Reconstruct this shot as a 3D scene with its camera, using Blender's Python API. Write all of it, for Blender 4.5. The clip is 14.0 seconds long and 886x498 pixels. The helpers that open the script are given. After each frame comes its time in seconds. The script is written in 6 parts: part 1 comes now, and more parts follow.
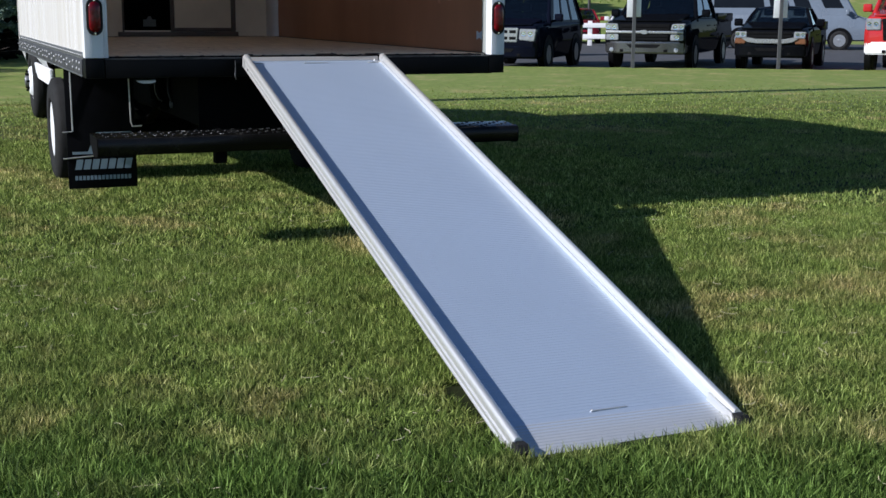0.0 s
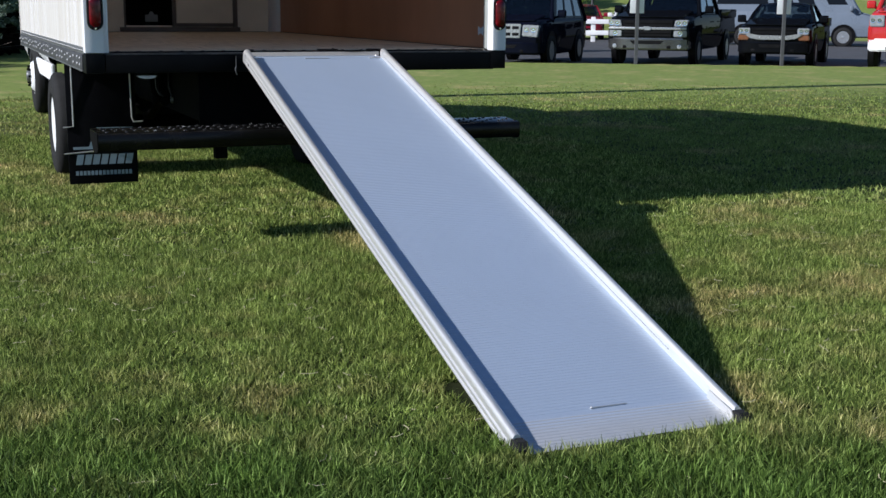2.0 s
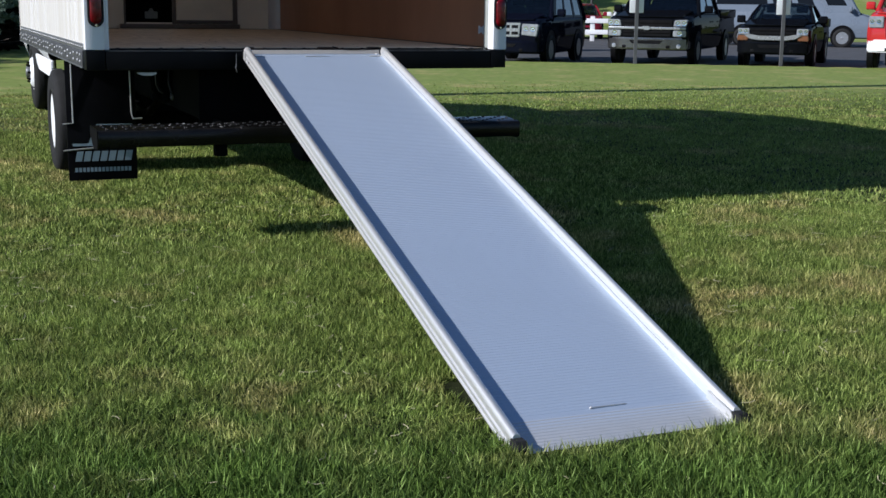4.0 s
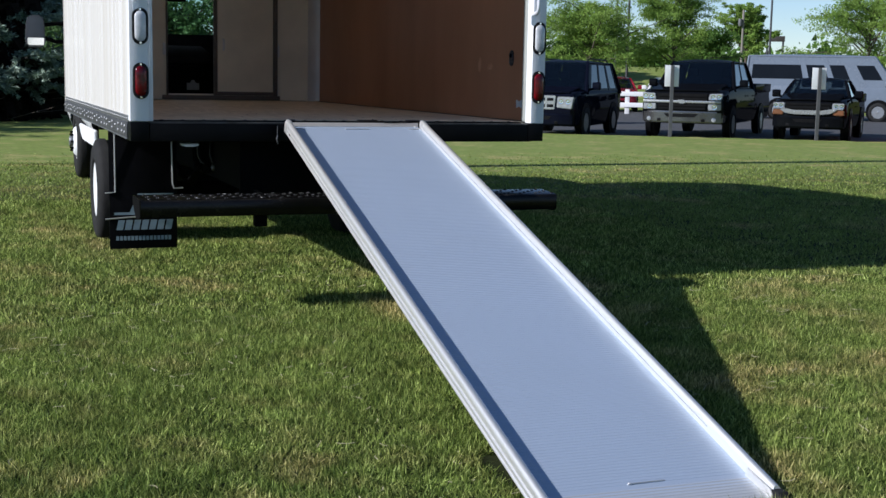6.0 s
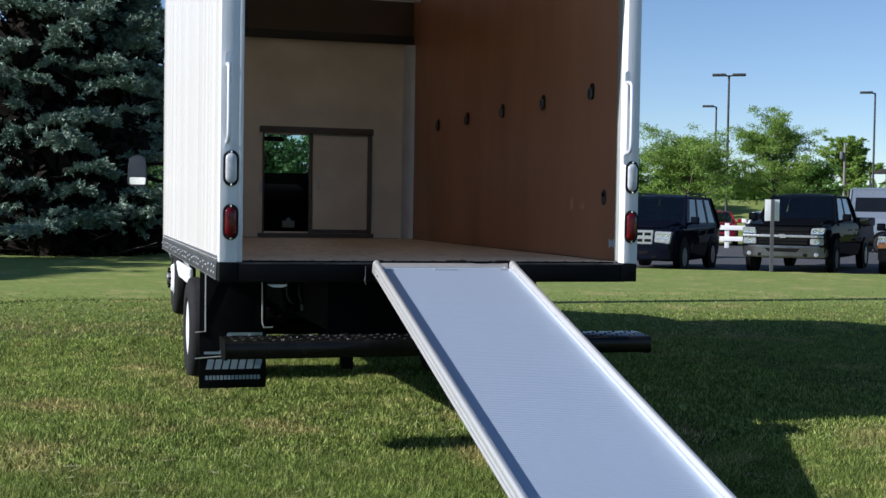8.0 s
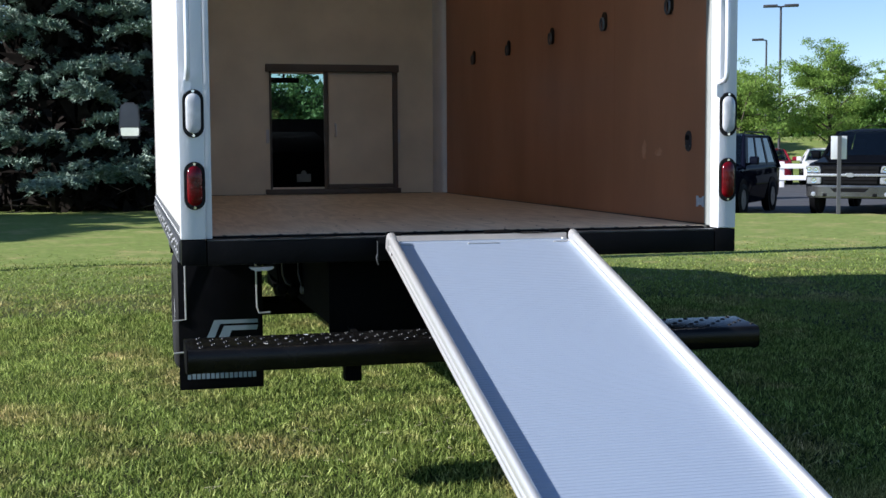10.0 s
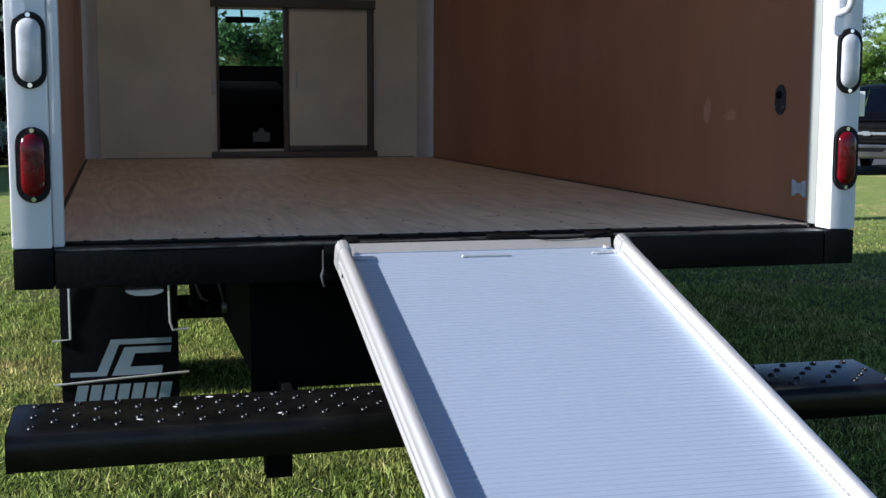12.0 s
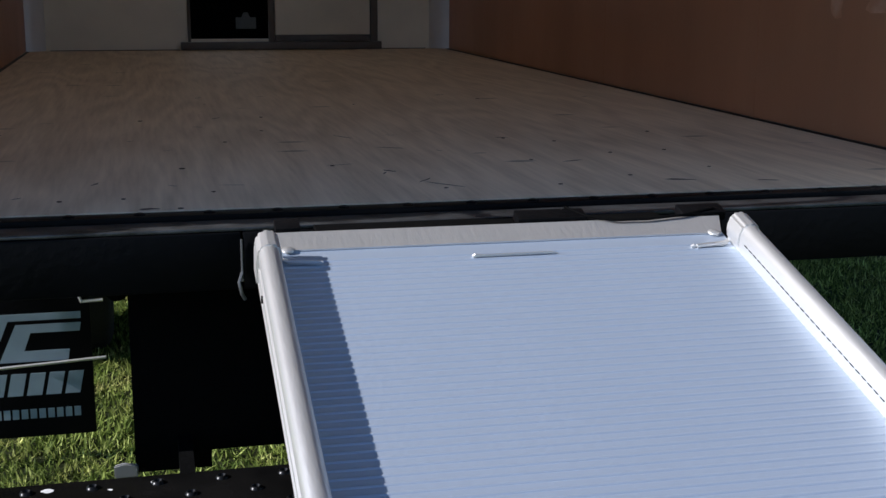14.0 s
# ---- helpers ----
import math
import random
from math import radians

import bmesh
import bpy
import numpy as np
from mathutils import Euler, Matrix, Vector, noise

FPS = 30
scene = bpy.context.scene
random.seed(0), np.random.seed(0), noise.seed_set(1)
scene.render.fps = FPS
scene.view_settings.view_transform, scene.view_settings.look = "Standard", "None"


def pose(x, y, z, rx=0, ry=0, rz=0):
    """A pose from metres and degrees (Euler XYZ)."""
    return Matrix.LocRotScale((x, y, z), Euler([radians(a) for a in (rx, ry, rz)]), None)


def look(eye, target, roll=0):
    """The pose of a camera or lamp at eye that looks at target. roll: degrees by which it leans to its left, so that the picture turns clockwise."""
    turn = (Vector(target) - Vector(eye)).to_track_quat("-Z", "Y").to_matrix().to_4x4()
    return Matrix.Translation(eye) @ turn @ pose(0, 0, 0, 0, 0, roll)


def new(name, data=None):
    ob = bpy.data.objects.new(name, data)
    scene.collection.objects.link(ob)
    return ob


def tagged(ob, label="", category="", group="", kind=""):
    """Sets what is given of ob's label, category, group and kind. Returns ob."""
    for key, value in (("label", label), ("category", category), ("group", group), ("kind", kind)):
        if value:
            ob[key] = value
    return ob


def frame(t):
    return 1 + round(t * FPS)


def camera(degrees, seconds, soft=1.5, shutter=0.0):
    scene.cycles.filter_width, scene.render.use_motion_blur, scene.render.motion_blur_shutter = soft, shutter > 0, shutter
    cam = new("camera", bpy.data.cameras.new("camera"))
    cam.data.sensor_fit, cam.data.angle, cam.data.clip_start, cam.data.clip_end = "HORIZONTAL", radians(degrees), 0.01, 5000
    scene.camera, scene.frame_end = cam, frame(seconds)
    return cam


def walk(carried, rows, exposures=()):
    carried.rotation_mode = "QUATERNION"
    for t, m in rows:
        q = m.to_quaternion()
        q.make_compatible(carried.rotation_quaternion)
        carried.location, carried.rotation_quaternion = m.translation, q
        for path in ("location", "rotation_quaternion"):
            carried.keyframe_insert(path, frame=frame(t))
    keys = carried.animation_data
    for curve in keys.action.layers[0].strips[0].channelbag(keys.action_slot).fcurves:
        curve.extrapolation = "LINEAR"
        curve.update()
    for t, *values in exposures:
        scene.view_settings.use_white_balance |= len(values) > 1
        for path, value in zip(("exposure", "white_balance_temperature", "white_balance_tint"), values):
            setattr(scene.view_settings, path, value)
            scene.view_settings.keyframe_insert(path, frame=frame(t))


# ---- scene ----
cam = camera(39.1, 14.0)
PATH = [
    (0, (-1.995, -6.885, 1.333), (-1.249, -5.067, 0.958), 0.3),
    (0.5, (-1.977, -6.866, 1.329), (-1.236, -5.05, 0.938), 0.5),
    (1, (-1.988, -6.865, 1.329), (-1.249, -5.049, 0.935), 0.5),
    (1.5, (-1.986, -6.872, 1.329), (-1.243, -5.055, 0.947), 0.3),
    (2, (-1.978, -6.875, 1.33), (-1.237, -5.057, 0.949), 0.4),
    (2.5, (-1.986, -6.868, 1.33), (-1.242, -5.05, 0.95), 0.6),
    (3, (-1.986, -6.87, 1.334), (-1.242, -5.054, 0.949), 0.7),
    (5.5, (-1.99, -6.875, 1.331), (-1.25, -5.054, 0.964), 0.9),
    (6, (-2.013, -6.887, 1.347), (-1.313, -5.033, 1.073), 1.1),
    (6.5, (-2.015, -6.878, 1.361), (-1.371, -4.989, 1.224), 1.2),
    (7, (-1.98, -6.852, 1.372), (-1.388, -4.943, 1.292), 0.9),
    (7.5, (-1.959, -6.838, 1.374), (-1.379, -4.926, 1.3), 1.0),
    (8, (-1.918, -6.76, 1.384), (-1.365, -4.839, 1.319), 0.9),
    (8.2, (-1.903, -6.678, 1.38), (-1.347, -4.758, 1.3), 1.1),
    (10.3, (-1.335, -4.858, 1.441), (-0.859, -2.922, 1.282), -0.4),
    (10.5, (-1.285, -4.705, 1.449), (-0.817, -2.767, 1.289), -0.2),
    (10.8, (-1.197, -4.436, 1.41), (-0.735, -2.496, 1.265), 0.9),
    (11, (-1.146, -4.236, 1.458), (-0.699, -2.295, 1.271), 1.9),
    (11.2, (-1.102, -4.071, 1.457), (-0.664, -2.128, 1.268), 1.5),
    (11.5, (-1.048, -3.791, 1.456), (-0.534, -1.861, 1.351), 1.1),
    (11.8, (-1.004, -3.524, 1.464), (-0.476, -1.605, 1.262), -0.7),
    (12, (-0.957, -3.354, 1.455), (-0.454, -1.433, 1.222), 0.2),
    (12.2, (-0.892, -3.187, 1.428), (-0.396, -1.263, 1.199), 0.6),
    (12.5, (-0.814, -2.96, 1.469), (-0.31, -1.047, 1.173), 1.4),
    (12.8, (-0.761, -2.74, 1.456), (-0.254, -0.829, 1.149), 1.0),
    (13, (-0.755, -2.585, 1.459), (-0.244, -0.683, 1.11), 0.2),
    (13.2, (-0.723, -2.451, 1.469), (-0.21, -0.556, 1.087), -1.3),
    (13.5, (-0.674, -2.277, 1.477), (-0.148, -0.394, 1.057), -1.0),
    (13.7, (-0.625, -2.159, 1.46), (-0.154, -0.248, 1.105), -0.3),
    (14, (-0.566, -2.02, 1.472), (-0.107, -0.119, 1.049), 0.3),
]
walk(cam, [(t, look(eye, target, roll)) for t, eye, target, roll in PATH],
     exposures=((0, 0.43, 5850, 13), (6, 0.43, 5850, 13), (8.2, 0.56, 5850, 13), (10.3, 0.86, 5850, 13), (12.5, 0.86, 5850, 14), (14, 0.56, 5900, 14)))

# ---- world and sun ----
SUN_EL, SUN_DIR = radians(29), Vector((math.cos(radians(3.2)), math.sin(radians(3.2)), -math.tan(radians(29)))).normalized()
world = bpy.data.worlds.new("sky")
scene.world = world
world.use_nodes = True
wn = world.node_tree.nodes
sky = wn.new("ShaderNodeTexSky")
sky.sky_type, sky.sun_disc = "NISHITA", False
sky.sun_elevation, sky.sun_rotation = SUN_EL, radians(266.8)
sky.air_density, sky.dust_density, sky.ozone_density = 0.8, 0.0, 2.2
world.node_tree.links.new(sky.outputs[0], wn["Background"].inputs[0])
wn["Background"].inputs[1].default_value = 0.077
sun_data = bpy.data.lights.new("sun", "SUN")
sun_data.energy, sun_data.angle, sun_data.color = 5.0, radians(0.5), (1.0, 0.95, 0.88)
sun = new("sun", sun_data)
sun.rotation_euler = SUN_DIR.to_track_quat("-Z", "Y").to_euler()


# ---- materials ----
def mat(name, color, rough=0.5, metal=0.0, var=0.15, scale=3.0, bump=0.0, bump_scale=80.0, color2=None, island=0.0, rnd=0.0, stretch=(1, 1, 1), spec=0.5, coat=0.0):
    """A surface with its own colour, blotches at one scale and grain and relief at a finer one."""
    m = bpy.data.materials.new(name)
    m.use_nodes = True
    nt = m.node_tree
    n, l = nt.nodes, nt.links
    b = n["Principled BSDF"]
    b.inputs["Roughness"].default_value, b.inputs["Metallic"].default_value = rough, metal
    b.inputs["Specular IOR Level"].default_value = spec
    b.inputs["Coat Weight"].default_value = coat
    tc = n.new("ShaderNodeTexCoord")
    mp = n.new("ShaderNodeMapping")
    mp.inputs["Scale"].default_value = stretch
    l.new(tc.outputs["Object"], mp.inputs[0])
    big = n.new("ShaderNodeTexNoise")
    big.inputs["Scale"].default_value, big.inputs["Detail"].default_value = scale, 6
    l.new(mp.outputs[0], big.inputs["Vector"])
    fine = n.new("ShaderNodeTexNoise")
    fine.inputs["Scale"].default_value, fine.inputs["Detail"].default_value = bump_scale, 4
    l.new(mp.outputs[0], fine.inputs["Vector"])
    mix = n.new("ShaderNodeMix")
    mix.data_type = "RGBA"
    c2 = color2 or tuple(c * (1 - var) for c in color)
    mix.inputs[6].default_value, mix.inputs[7].default_value = (*color, 1), (*c2, 1)
    ramp = n.new("ShaderNodeValToRGB")
    ramp.color_ramp.elements[0].position, ramp.color_ramp.elements[1].position = 0.35, 0.68
    l.new(big.outputs[0], ramp.inputs[0])
    l.new(ramp.outputs[0], mix.inputs[0])
    out = mix.outputs[2]
    if island or rnd:
        hsv = n.new("ShaderNodeHueSaturation")
        src = n.new("ShaderNodeNewGeometry").outputs["Random Per Island"] if island else n.new("ShaderNodeObjectInfo").outputs["Random"]
        mr = n.new("ShaderNodeMapRange")
        k = island or rnd
        mr.inputs[3].default_value, mr.inputs[4].default_value = 1 - k, 1 + k
        l.new(src, mr.inputs[0])
        l.new(mr.outputs[0], hsv.inputs["Value"])
        l.new(out, hsv.inputs["Color"])
        out = hsv.outputs[0]
    l.new(out, b.inputs["Base Color"])
    rr = n.new("ShaderNodeMapRange")
    rr.inputs[3].default_value, rr.inputs[4].default_value = max(0.02, rough - 0.08), min(1, rough + 0.1)
    l.new(big.outputs[0], rr.inputs[0])
    l.new(rr.outputs[0], b.inputs["Roughness"])
    if bump:
        bp = n.new("ShaderNodeBump")
        bp.inputs["Strength"].default_value, bp.inputs["Distance"].default_value = bump, 0.01
        l.new(fine.outputs[0], bp.inputs["Height"])
        l.new(bp.outputs[0], b.inputs["Normal"])
    return m


def glass(name, tint=(0.9, 0.95, 0.95), rough=0.0):
    m = bpy.data.materials.new(name)
    m.use_nodes = True
    b = m.node_tree.nodes["Principled BSDF"]
    b.inputs["Base Color"].default_value = (*tint, 1)
    b.inputs["Roughness"].default_value = rough
    b.inputs["Transmission Weight"].default_value = 1
    b.inputs["IOR"].default_value = 1.45
    return m


def plywood(name, light, dark, scale=1.0):
    """Rotary-cut veneer: long grain along the truck with arched figure, small knots and scuffs."""
    m = bpy.data.materials.new(name)
    m.use_nodes = True
    n, l = m.node_tree.nodes, m.node_tree.links
    b = n["Principled BSDF"]
    tc, mp = n.new("ShaderNodeTexCoord"), n.new("ShaderNodeMapping")
    mp.inputs["Scale"].default_value = (2.4 * scale, 0.36 * scale, 2.2 * scale)
    l.new(tc.outputs["Object"], mp.inputs[0])
    warp = n.new("ShaderNodeTexNoise")
    warp.inputs["Scale"].default_value, warp.inputs["Detail"].default_value = 1.1, 2
    l.new(mp.outputs[0], warp.inputs["Vector"])
    wv = n.new("ShaderNodeMath")
    wv.operation = "MULTIPLY"
    wv.inputs[1].default_value = 75
    l.new(warp.outputs[0], wv.inputs[0])
    sn = n.new("ShaderNodeMath")
    sn.operation = "SINE"
    l.new(wv.outputs[0], sn.inputs[0])
    patch = n.new("ShaderNodeTexNoise")
    patch.inputs["Scale"].default_value, patch.inputs["Detail"].default_value = 1.3, 5
    l.new(tc.outputs["Object"], patch.inputs["Vector"])
    fib = n.new("ShaderNodeTexNoise")
    mp2 = n.new("ShaderNodeMapping")
    mp2.inputs["Scale"].default_value = (90, 5, 90)
    l.new(tc.outputs["Object"], mp2.inputs[0])
    l.new(mp2.outputs[0], fib.inputs["Vector"])
    fib.inputs["Scale"].default_value = 1.0
    a1 = n.new("ShaderNodeMapRange")
    a1.inputs[1].default_value, a1.inputs[2].default_value, a1.inputs[3].default_value, a1.inputs[4].default_value = -1, 1, 0.0, 0.14
    l.new(sn.outputs[0], a1.inputs[0])
    a2 = n.new("ShaderNodeMath")
    a2.operation = "MULTIPLY_ADD"
    a2.inputs[1].default_value = 0.45
    l.new(fib.outputs[0], a2.inputs[0])
    l.new(a1.outputs[0], a2.inputs[2])
    a3 = n.new("ShaderNodeMath")
    a3.operation = "MULTIPLY_ADD"
    a3.inputs[1].default_value = 0.36
    l.new(patch.outputs[0], a3.inputs[0])
    l.new(a2.outputs[0], a3.inputs[2])
    cr = n.new("ShaderNodeValToRGB")
    cr.color_ramp.elements[0].position, cr.color_ramp.elements[1].position = 0.3, 0.9
    cr.color_ramp.elements[0].color, cr.color_ramp.elements[1].color = (*light, 1), (*dark, 1)
    l.new(a3.outputs[0], cr.inputs[0])
    vor = n.new("ShaderNodeTexVoronoi")
    mp3 = n.new("ShaderNodeMapping")
    mp3.inputs["Scale"].default_value = (2.4, 6.5, 3)
    l.new(tc.outputs["Object"], mp3.inputs[0])
    l.new(mp3.outputs[0], vor.inputs["Vector"])
    vor.inputs["Scale"].default_value = 1.0
    kn = n.new("ShaderNodeMapRange")
    kn.inputs[1].default_value, kn.inputs[2].default_value, kn.inputs[3].default_value, kn.inputs[4].default_value = 0.05, 0.1, 0.6, 0.0
    l.new(vor.outputs["Distance"], kn.inputs[0])
    mx = n.new("ShaderNodeMix")
    mx.data_type = "RGBA"
    mx.inputs[7].default_value = (0.07, 0.05, 0.035, 1)
    l.new(kn.outputs[0], mx.inputs[0])
    l.new(cr.outputs[0], mx.inputs[6])
    l.new(mx.outputs[2], b.inputs["Base Color"])
    b.inputs["Roughness"].default_value, b.inputs["Specular IOR Level"].default_value = 0.55, 0.25
    bp = n.new("ShaderNodeBump")
    bp.inputs["Strength"].default_value, bp.inputs["Distance"].default_value = 0.25, 0.004
    l.new(fib.outputs[0], bp.inputs["Height"])
    l.new(bp.outputs[0], b.inputs["Normal"])
    return m


def see_through(m, share):
    """Lets a share of the light on a thin sheet or leaf come out on its other side."""
    n, l = m.node_tree.nodes, m.node_tree.links
    b = n["Principled BSDF"]
    tr, ms = n.new("ShaderNodeBsdfTranslucent"), n.new("ShaderNodeMixShader")
    ms.inputs[0].default_value = share
    if b.inputs["Base Color"].links:
        l.new(b.inputs["Base Color"].links[0].from_socket, tr.inputs[0])
    l.new(b.outputs[0], ms.inputs[1])
    l.new(tr.outputs[0], ms.inputs[2])
    l.new(ms.outputs[0], n["Material Output"].inputs[0])
    return m


# translucency is added to the roof to brighten the inside of the box
M_ROOF = see_through(mat("translucent_roof_fibreglass", (0.8, 0.76, 0.68), 0.4, var=0.08, scale=3), 0.36)
M_FRP = mat("white_fibreglass", (0.74, 0.725, 0.69), 0.28, scale=1.3, color2=(0.56, 0.53, 0.47), bump=0.6, bump_scale=2.0, stretch=(1, 7, 0.06))
M_WHITE = mat("white_paint", (0.78, 0.79, 0.80), 0.35, var=0.06, scale=4, bump=0.05)
M_BLACK = mat("black_steel", (0.003, 0.003, 0.0035), 0.45, var=-0.6, scale=5, bump=0.15, bump_scale=60, spec=0.1)
M_CHASSIS = mat("chassis_black", (0.002, 0.002, 0.002), 0.8, var=-0.6, scale=6, bump=0.2, spec=0.06)
M_BUMPER = mat("worn_black_paint", (0.003, 0.003, 0.003), 0.24, scale=9, color2=(0.008, 0.0075, 0.007), bump=0.06, bump_scale=120, spec=0.26)
M_STUD = mat("worn_stud", (0.004, 0.004, 0.004), 0.3, var=-0.8, scale=60, spec=0.3)
M_RUBBER = mat("rubber", (0.012, 0.012, 0.012), 0.8, var=-0.5, scale=12, bump=0.3, spec=0.2)
M_FLAP = mat("flap_rubber", (0.003, 0.003, 0.004), 0.55, var=-0.5, scale=8, bump=0.1, spec=0.08)
# sky reflection is put into the ramp metal's blue base colour
M_ALU = mat("sky_tinted_aluminium", (0.49, 0.567, 0.675), 0.5, 0.55, var=0.1, scale=1.7, bump=0.05, bump_scale=140, stretch=(1, 0.7, 1))
M_TOE = mat("worn_toe_aluminium", (0.56, 0.57, 0.585), 0.5, 0.5, var=0.15, scale=4, bump=0.1, bump_scale=140)
# worn grey at the foot, fading up into the deck's sky-reflection blue
nt = M_TOE.node_tree
tc, sp, mr, mx = (nt.nodes.new("ShaderNode" + k) for k in ("TexCoord", "SeparateXYZ", "MapRange", "Mix"))
nt.links.new(tc.outputs["Object"], sp.inputs[0])
nt.links.new(sp.outputs["Y"], mr.inputs[0])
mr.interpolation_type = "SMOOTHSTEP"
mr.inputs[1].default_value, mr.inputs[2].default_value = 0.0, -0.11
mx.data_type = "RGBA"
mx.inputs[6].default_value = (0.48, 0.545, 0.64, 1)
nt.links.new(mr.outputs[0], mx.inputs[0])
toe_base = nt.nodes["Principled BSDF"].inputs["Base Color"]
nt.links.new(toe_base.links[0].from_socket, mx.inputs[7])
nt.links.new(mx.outputs[2], toe_base)
M_RAIL = mat("rail_aluminium", (0.72, 0.71, 0.69), 0.42, 0.75, var=0.12, scale=8, bump=0.1, bump_scale=120, stretch=(1, 0.2, 1))
M_PLATE = mat("dull_rail_plate", (0.055, 0.056, 0.06), 0.5, 0.4, var=-0.5, scale=7, bump=0.15, bump_scale=50)
M_STRIP = mat("galvanised_strip", (0.2, 0.205, 0.21), 0.45, 0.7, var=0.3, scale=10, bump=0.1)
M_TRACK = mat("dull_galvanised_track", (0.36, 0.385, 0.36), 0.55, 0.2, var=0.15, scale=6)
M_RIVET = mat("rivet_steel", (0.34, 0.34, 0.34), 0.4, 0.6, var=0.4, scale=30)
M_SATIN = mat("satin_zinc", (0.75, 0.77, 0.8), 0.4, 0.35, var=0.1, scale=20)
M_CHROME = mat("chrome", (0.85, 0.85, 0.86), 0.12, 1.0, var=0.05)
M_PLY = plywood("deck_plywood", (0.88, 0.725, 0.53), (0.44, 0.325, 0.21))
M_LUAN = mat("luan_lining", (0.51, 0.235, 0.122), 0.38, scale=1.6, color2=(0.37, 0.17, 0.09), bump=0.06, bump_scale=40, stretch=(1, 1, 0.3))
M_BEIGE = mat("beige_lining", (0.87, 0.78, 0.63), 0.45, var=0.2, scale=2.3, bump=0.08, bump_scale=30)
M_TRIM = mat("grey_brown_trim", (0.12, 0.10, 0.085), 0.5, var=0.2, scale=6)
M_DARKTRIM = mat("dark_header", (0.03, 0.024, 0.02), 0.6, var=0.2, scale=5)
M_DARKLUAN = mat("dark_lining", (0.10, 0.06, 0.04), 0.5, var=0.2, scale=3)
M_CORNER = mat("corner_moulding", (0.7, 0.7, 0.72), 0.35, 0.1, var=0.1, scale=4)
M_REDLENS = mat("red_lens", (0.14, 0.002, 0.006), 0.14, var=0.7, scale=26, bump=0.08, bump_scale=60, spec=0.4)
M_CLEARLENS = mat("clear_lens", (0.55, 0.56, 0.57), 0.2, var=0.2, scale=30, coat=0.5)
M_LETTER = mat("pale_lettering", (0.27, 0.345, 0.40), 0.5, var=0.1, scale=20)
M_TAG = mat("grey_tag", (0.3, 0.3, 0.29), 0.8, var=0.1, scale=10)
M_PAPER = mat("paper", (0.75, 0.75, 0.72), 0.8, var=0.05, scale=10)
M_CABIN = mat("cab_plastic", (0.003, 0.003, 0.0035), 0.8, var=-0.5, scale=8, bump=0.1, spec=0.03)
M_GLASS = glass("window_glass", (0.62, 0.82, 0.76))
M_DARKGLASS = mat("tinted_glass", (0.006, 0.007, 0.009), 0.08, var=0.2, scale=3, spec=0.2)
M_MIRROR = mat("mirror_glass", (0.9, 0.9, 0.9), 0.03, 1.0, var=0.01)

# ---- building helpers ----
WORLD_BUILT = set()


def thing(name, label, category, at=(0, 0, 0), group="", kind="", world_built=False):
    e = new(name)
    e.empty_display_size = 0.2
    e.matrix_basis = Matrix.Translation(at)
    if world_built:
        WORLD_BUILT.add(e.name)
    return tagged(e, label, category, group, kind)


def finish(bm, name, smooth=40):
    me = bpy.data.meshes.new(name)
    bmesh.ops.recalc_face_normals(bm, faces=bm.faces)
    bm.to_mesh(me)
    bm.free()
    if smooth:
        me.shade_smooth()
        me.set_sharp_from_angle(angle=radians(smooth))
    return me


def part(name, bm, material, parent=None, label="", smooth=40):
    """Links a bmesh, or a finished mesh, as one object under a thing or a part."""
    me = finish(bm, name, smooth) if isinstance(bm, bmesh.types.BMesh) else bm
    if not me.materials:
        me.materials.append(material)
    ob = new(name, me)
    if parent:
        ob.parent = parent
        if parent.name in WORLD_BUILT:
            ob.matrix_parent_inverse = parent.matrix_basis.inverted()
    if label:
        tagged(ob, label)
    return ob


def BM():
    return bmesh.new()


def box(bm, x0, x1, y0, y1, z0, z1, bevel=0.0, seg=2):
    b2 = bmesh.new()
    bmesh.ops.create_cube(b2, size=1)
    for v in b2.verts:
        v.co = Vector(((x0 + x1) / 2 + v.co.x * (x1 - x0), (y0 + y1) / 2 + v.co.y * (y1 - y0), (z0 + z1) / 2 + v.co.z * (z1 - z0)))
    if bevel:
        bmesh.ops.bevel(b2, geom=list(b2.edges), offset=bevel, segments=seg, affect="EDGES", profile=0.6)
    return merge(bm, b2)


def merge(bm, b2, m=None):
    if m is not None:
        b2.transform(m)
    me = bpy.data.meshes.new("tmp")
    b2.to_mesh(me)
    b2.free()
    bm.from_mesh(me)
    bpy.data.meshes.remove(me)
    return bm


def prism(bm, pts, axis, a0, a1, bevel=0.0):
    """A polygon (pts in the two other axes, in order x y z) drawn out along an axis from a0 to a1."""
    b2 = bmesh.new()

    def at(p, a):
        return {"x": (a, p[0], p[1]), "y": (p[0], a, p[1]), "z": (p[0], p[1], a)}[axis]

    lo, hi = [b2.verts.new(at(p, a0)) for p in pts], [b2.verts.new(at(p, a1)) for p in pts]
    b2.faces.new(lo), b2.faces.new(hi)
    for i in range(len(pts)):
        j = (i + 1) % len(pts)
        b2.faces.new((lo[i], lo[j], hi[j], hi[i]))
    bmesh.ops.recalc_face_normals(b2, faces=b2.faces)
    if bevel:
        bmesh.ops.bevel(b2, geom=list(b2.edges), offset=bevel, segments=2, affect="EDGES")
    return merge(bm, b2)


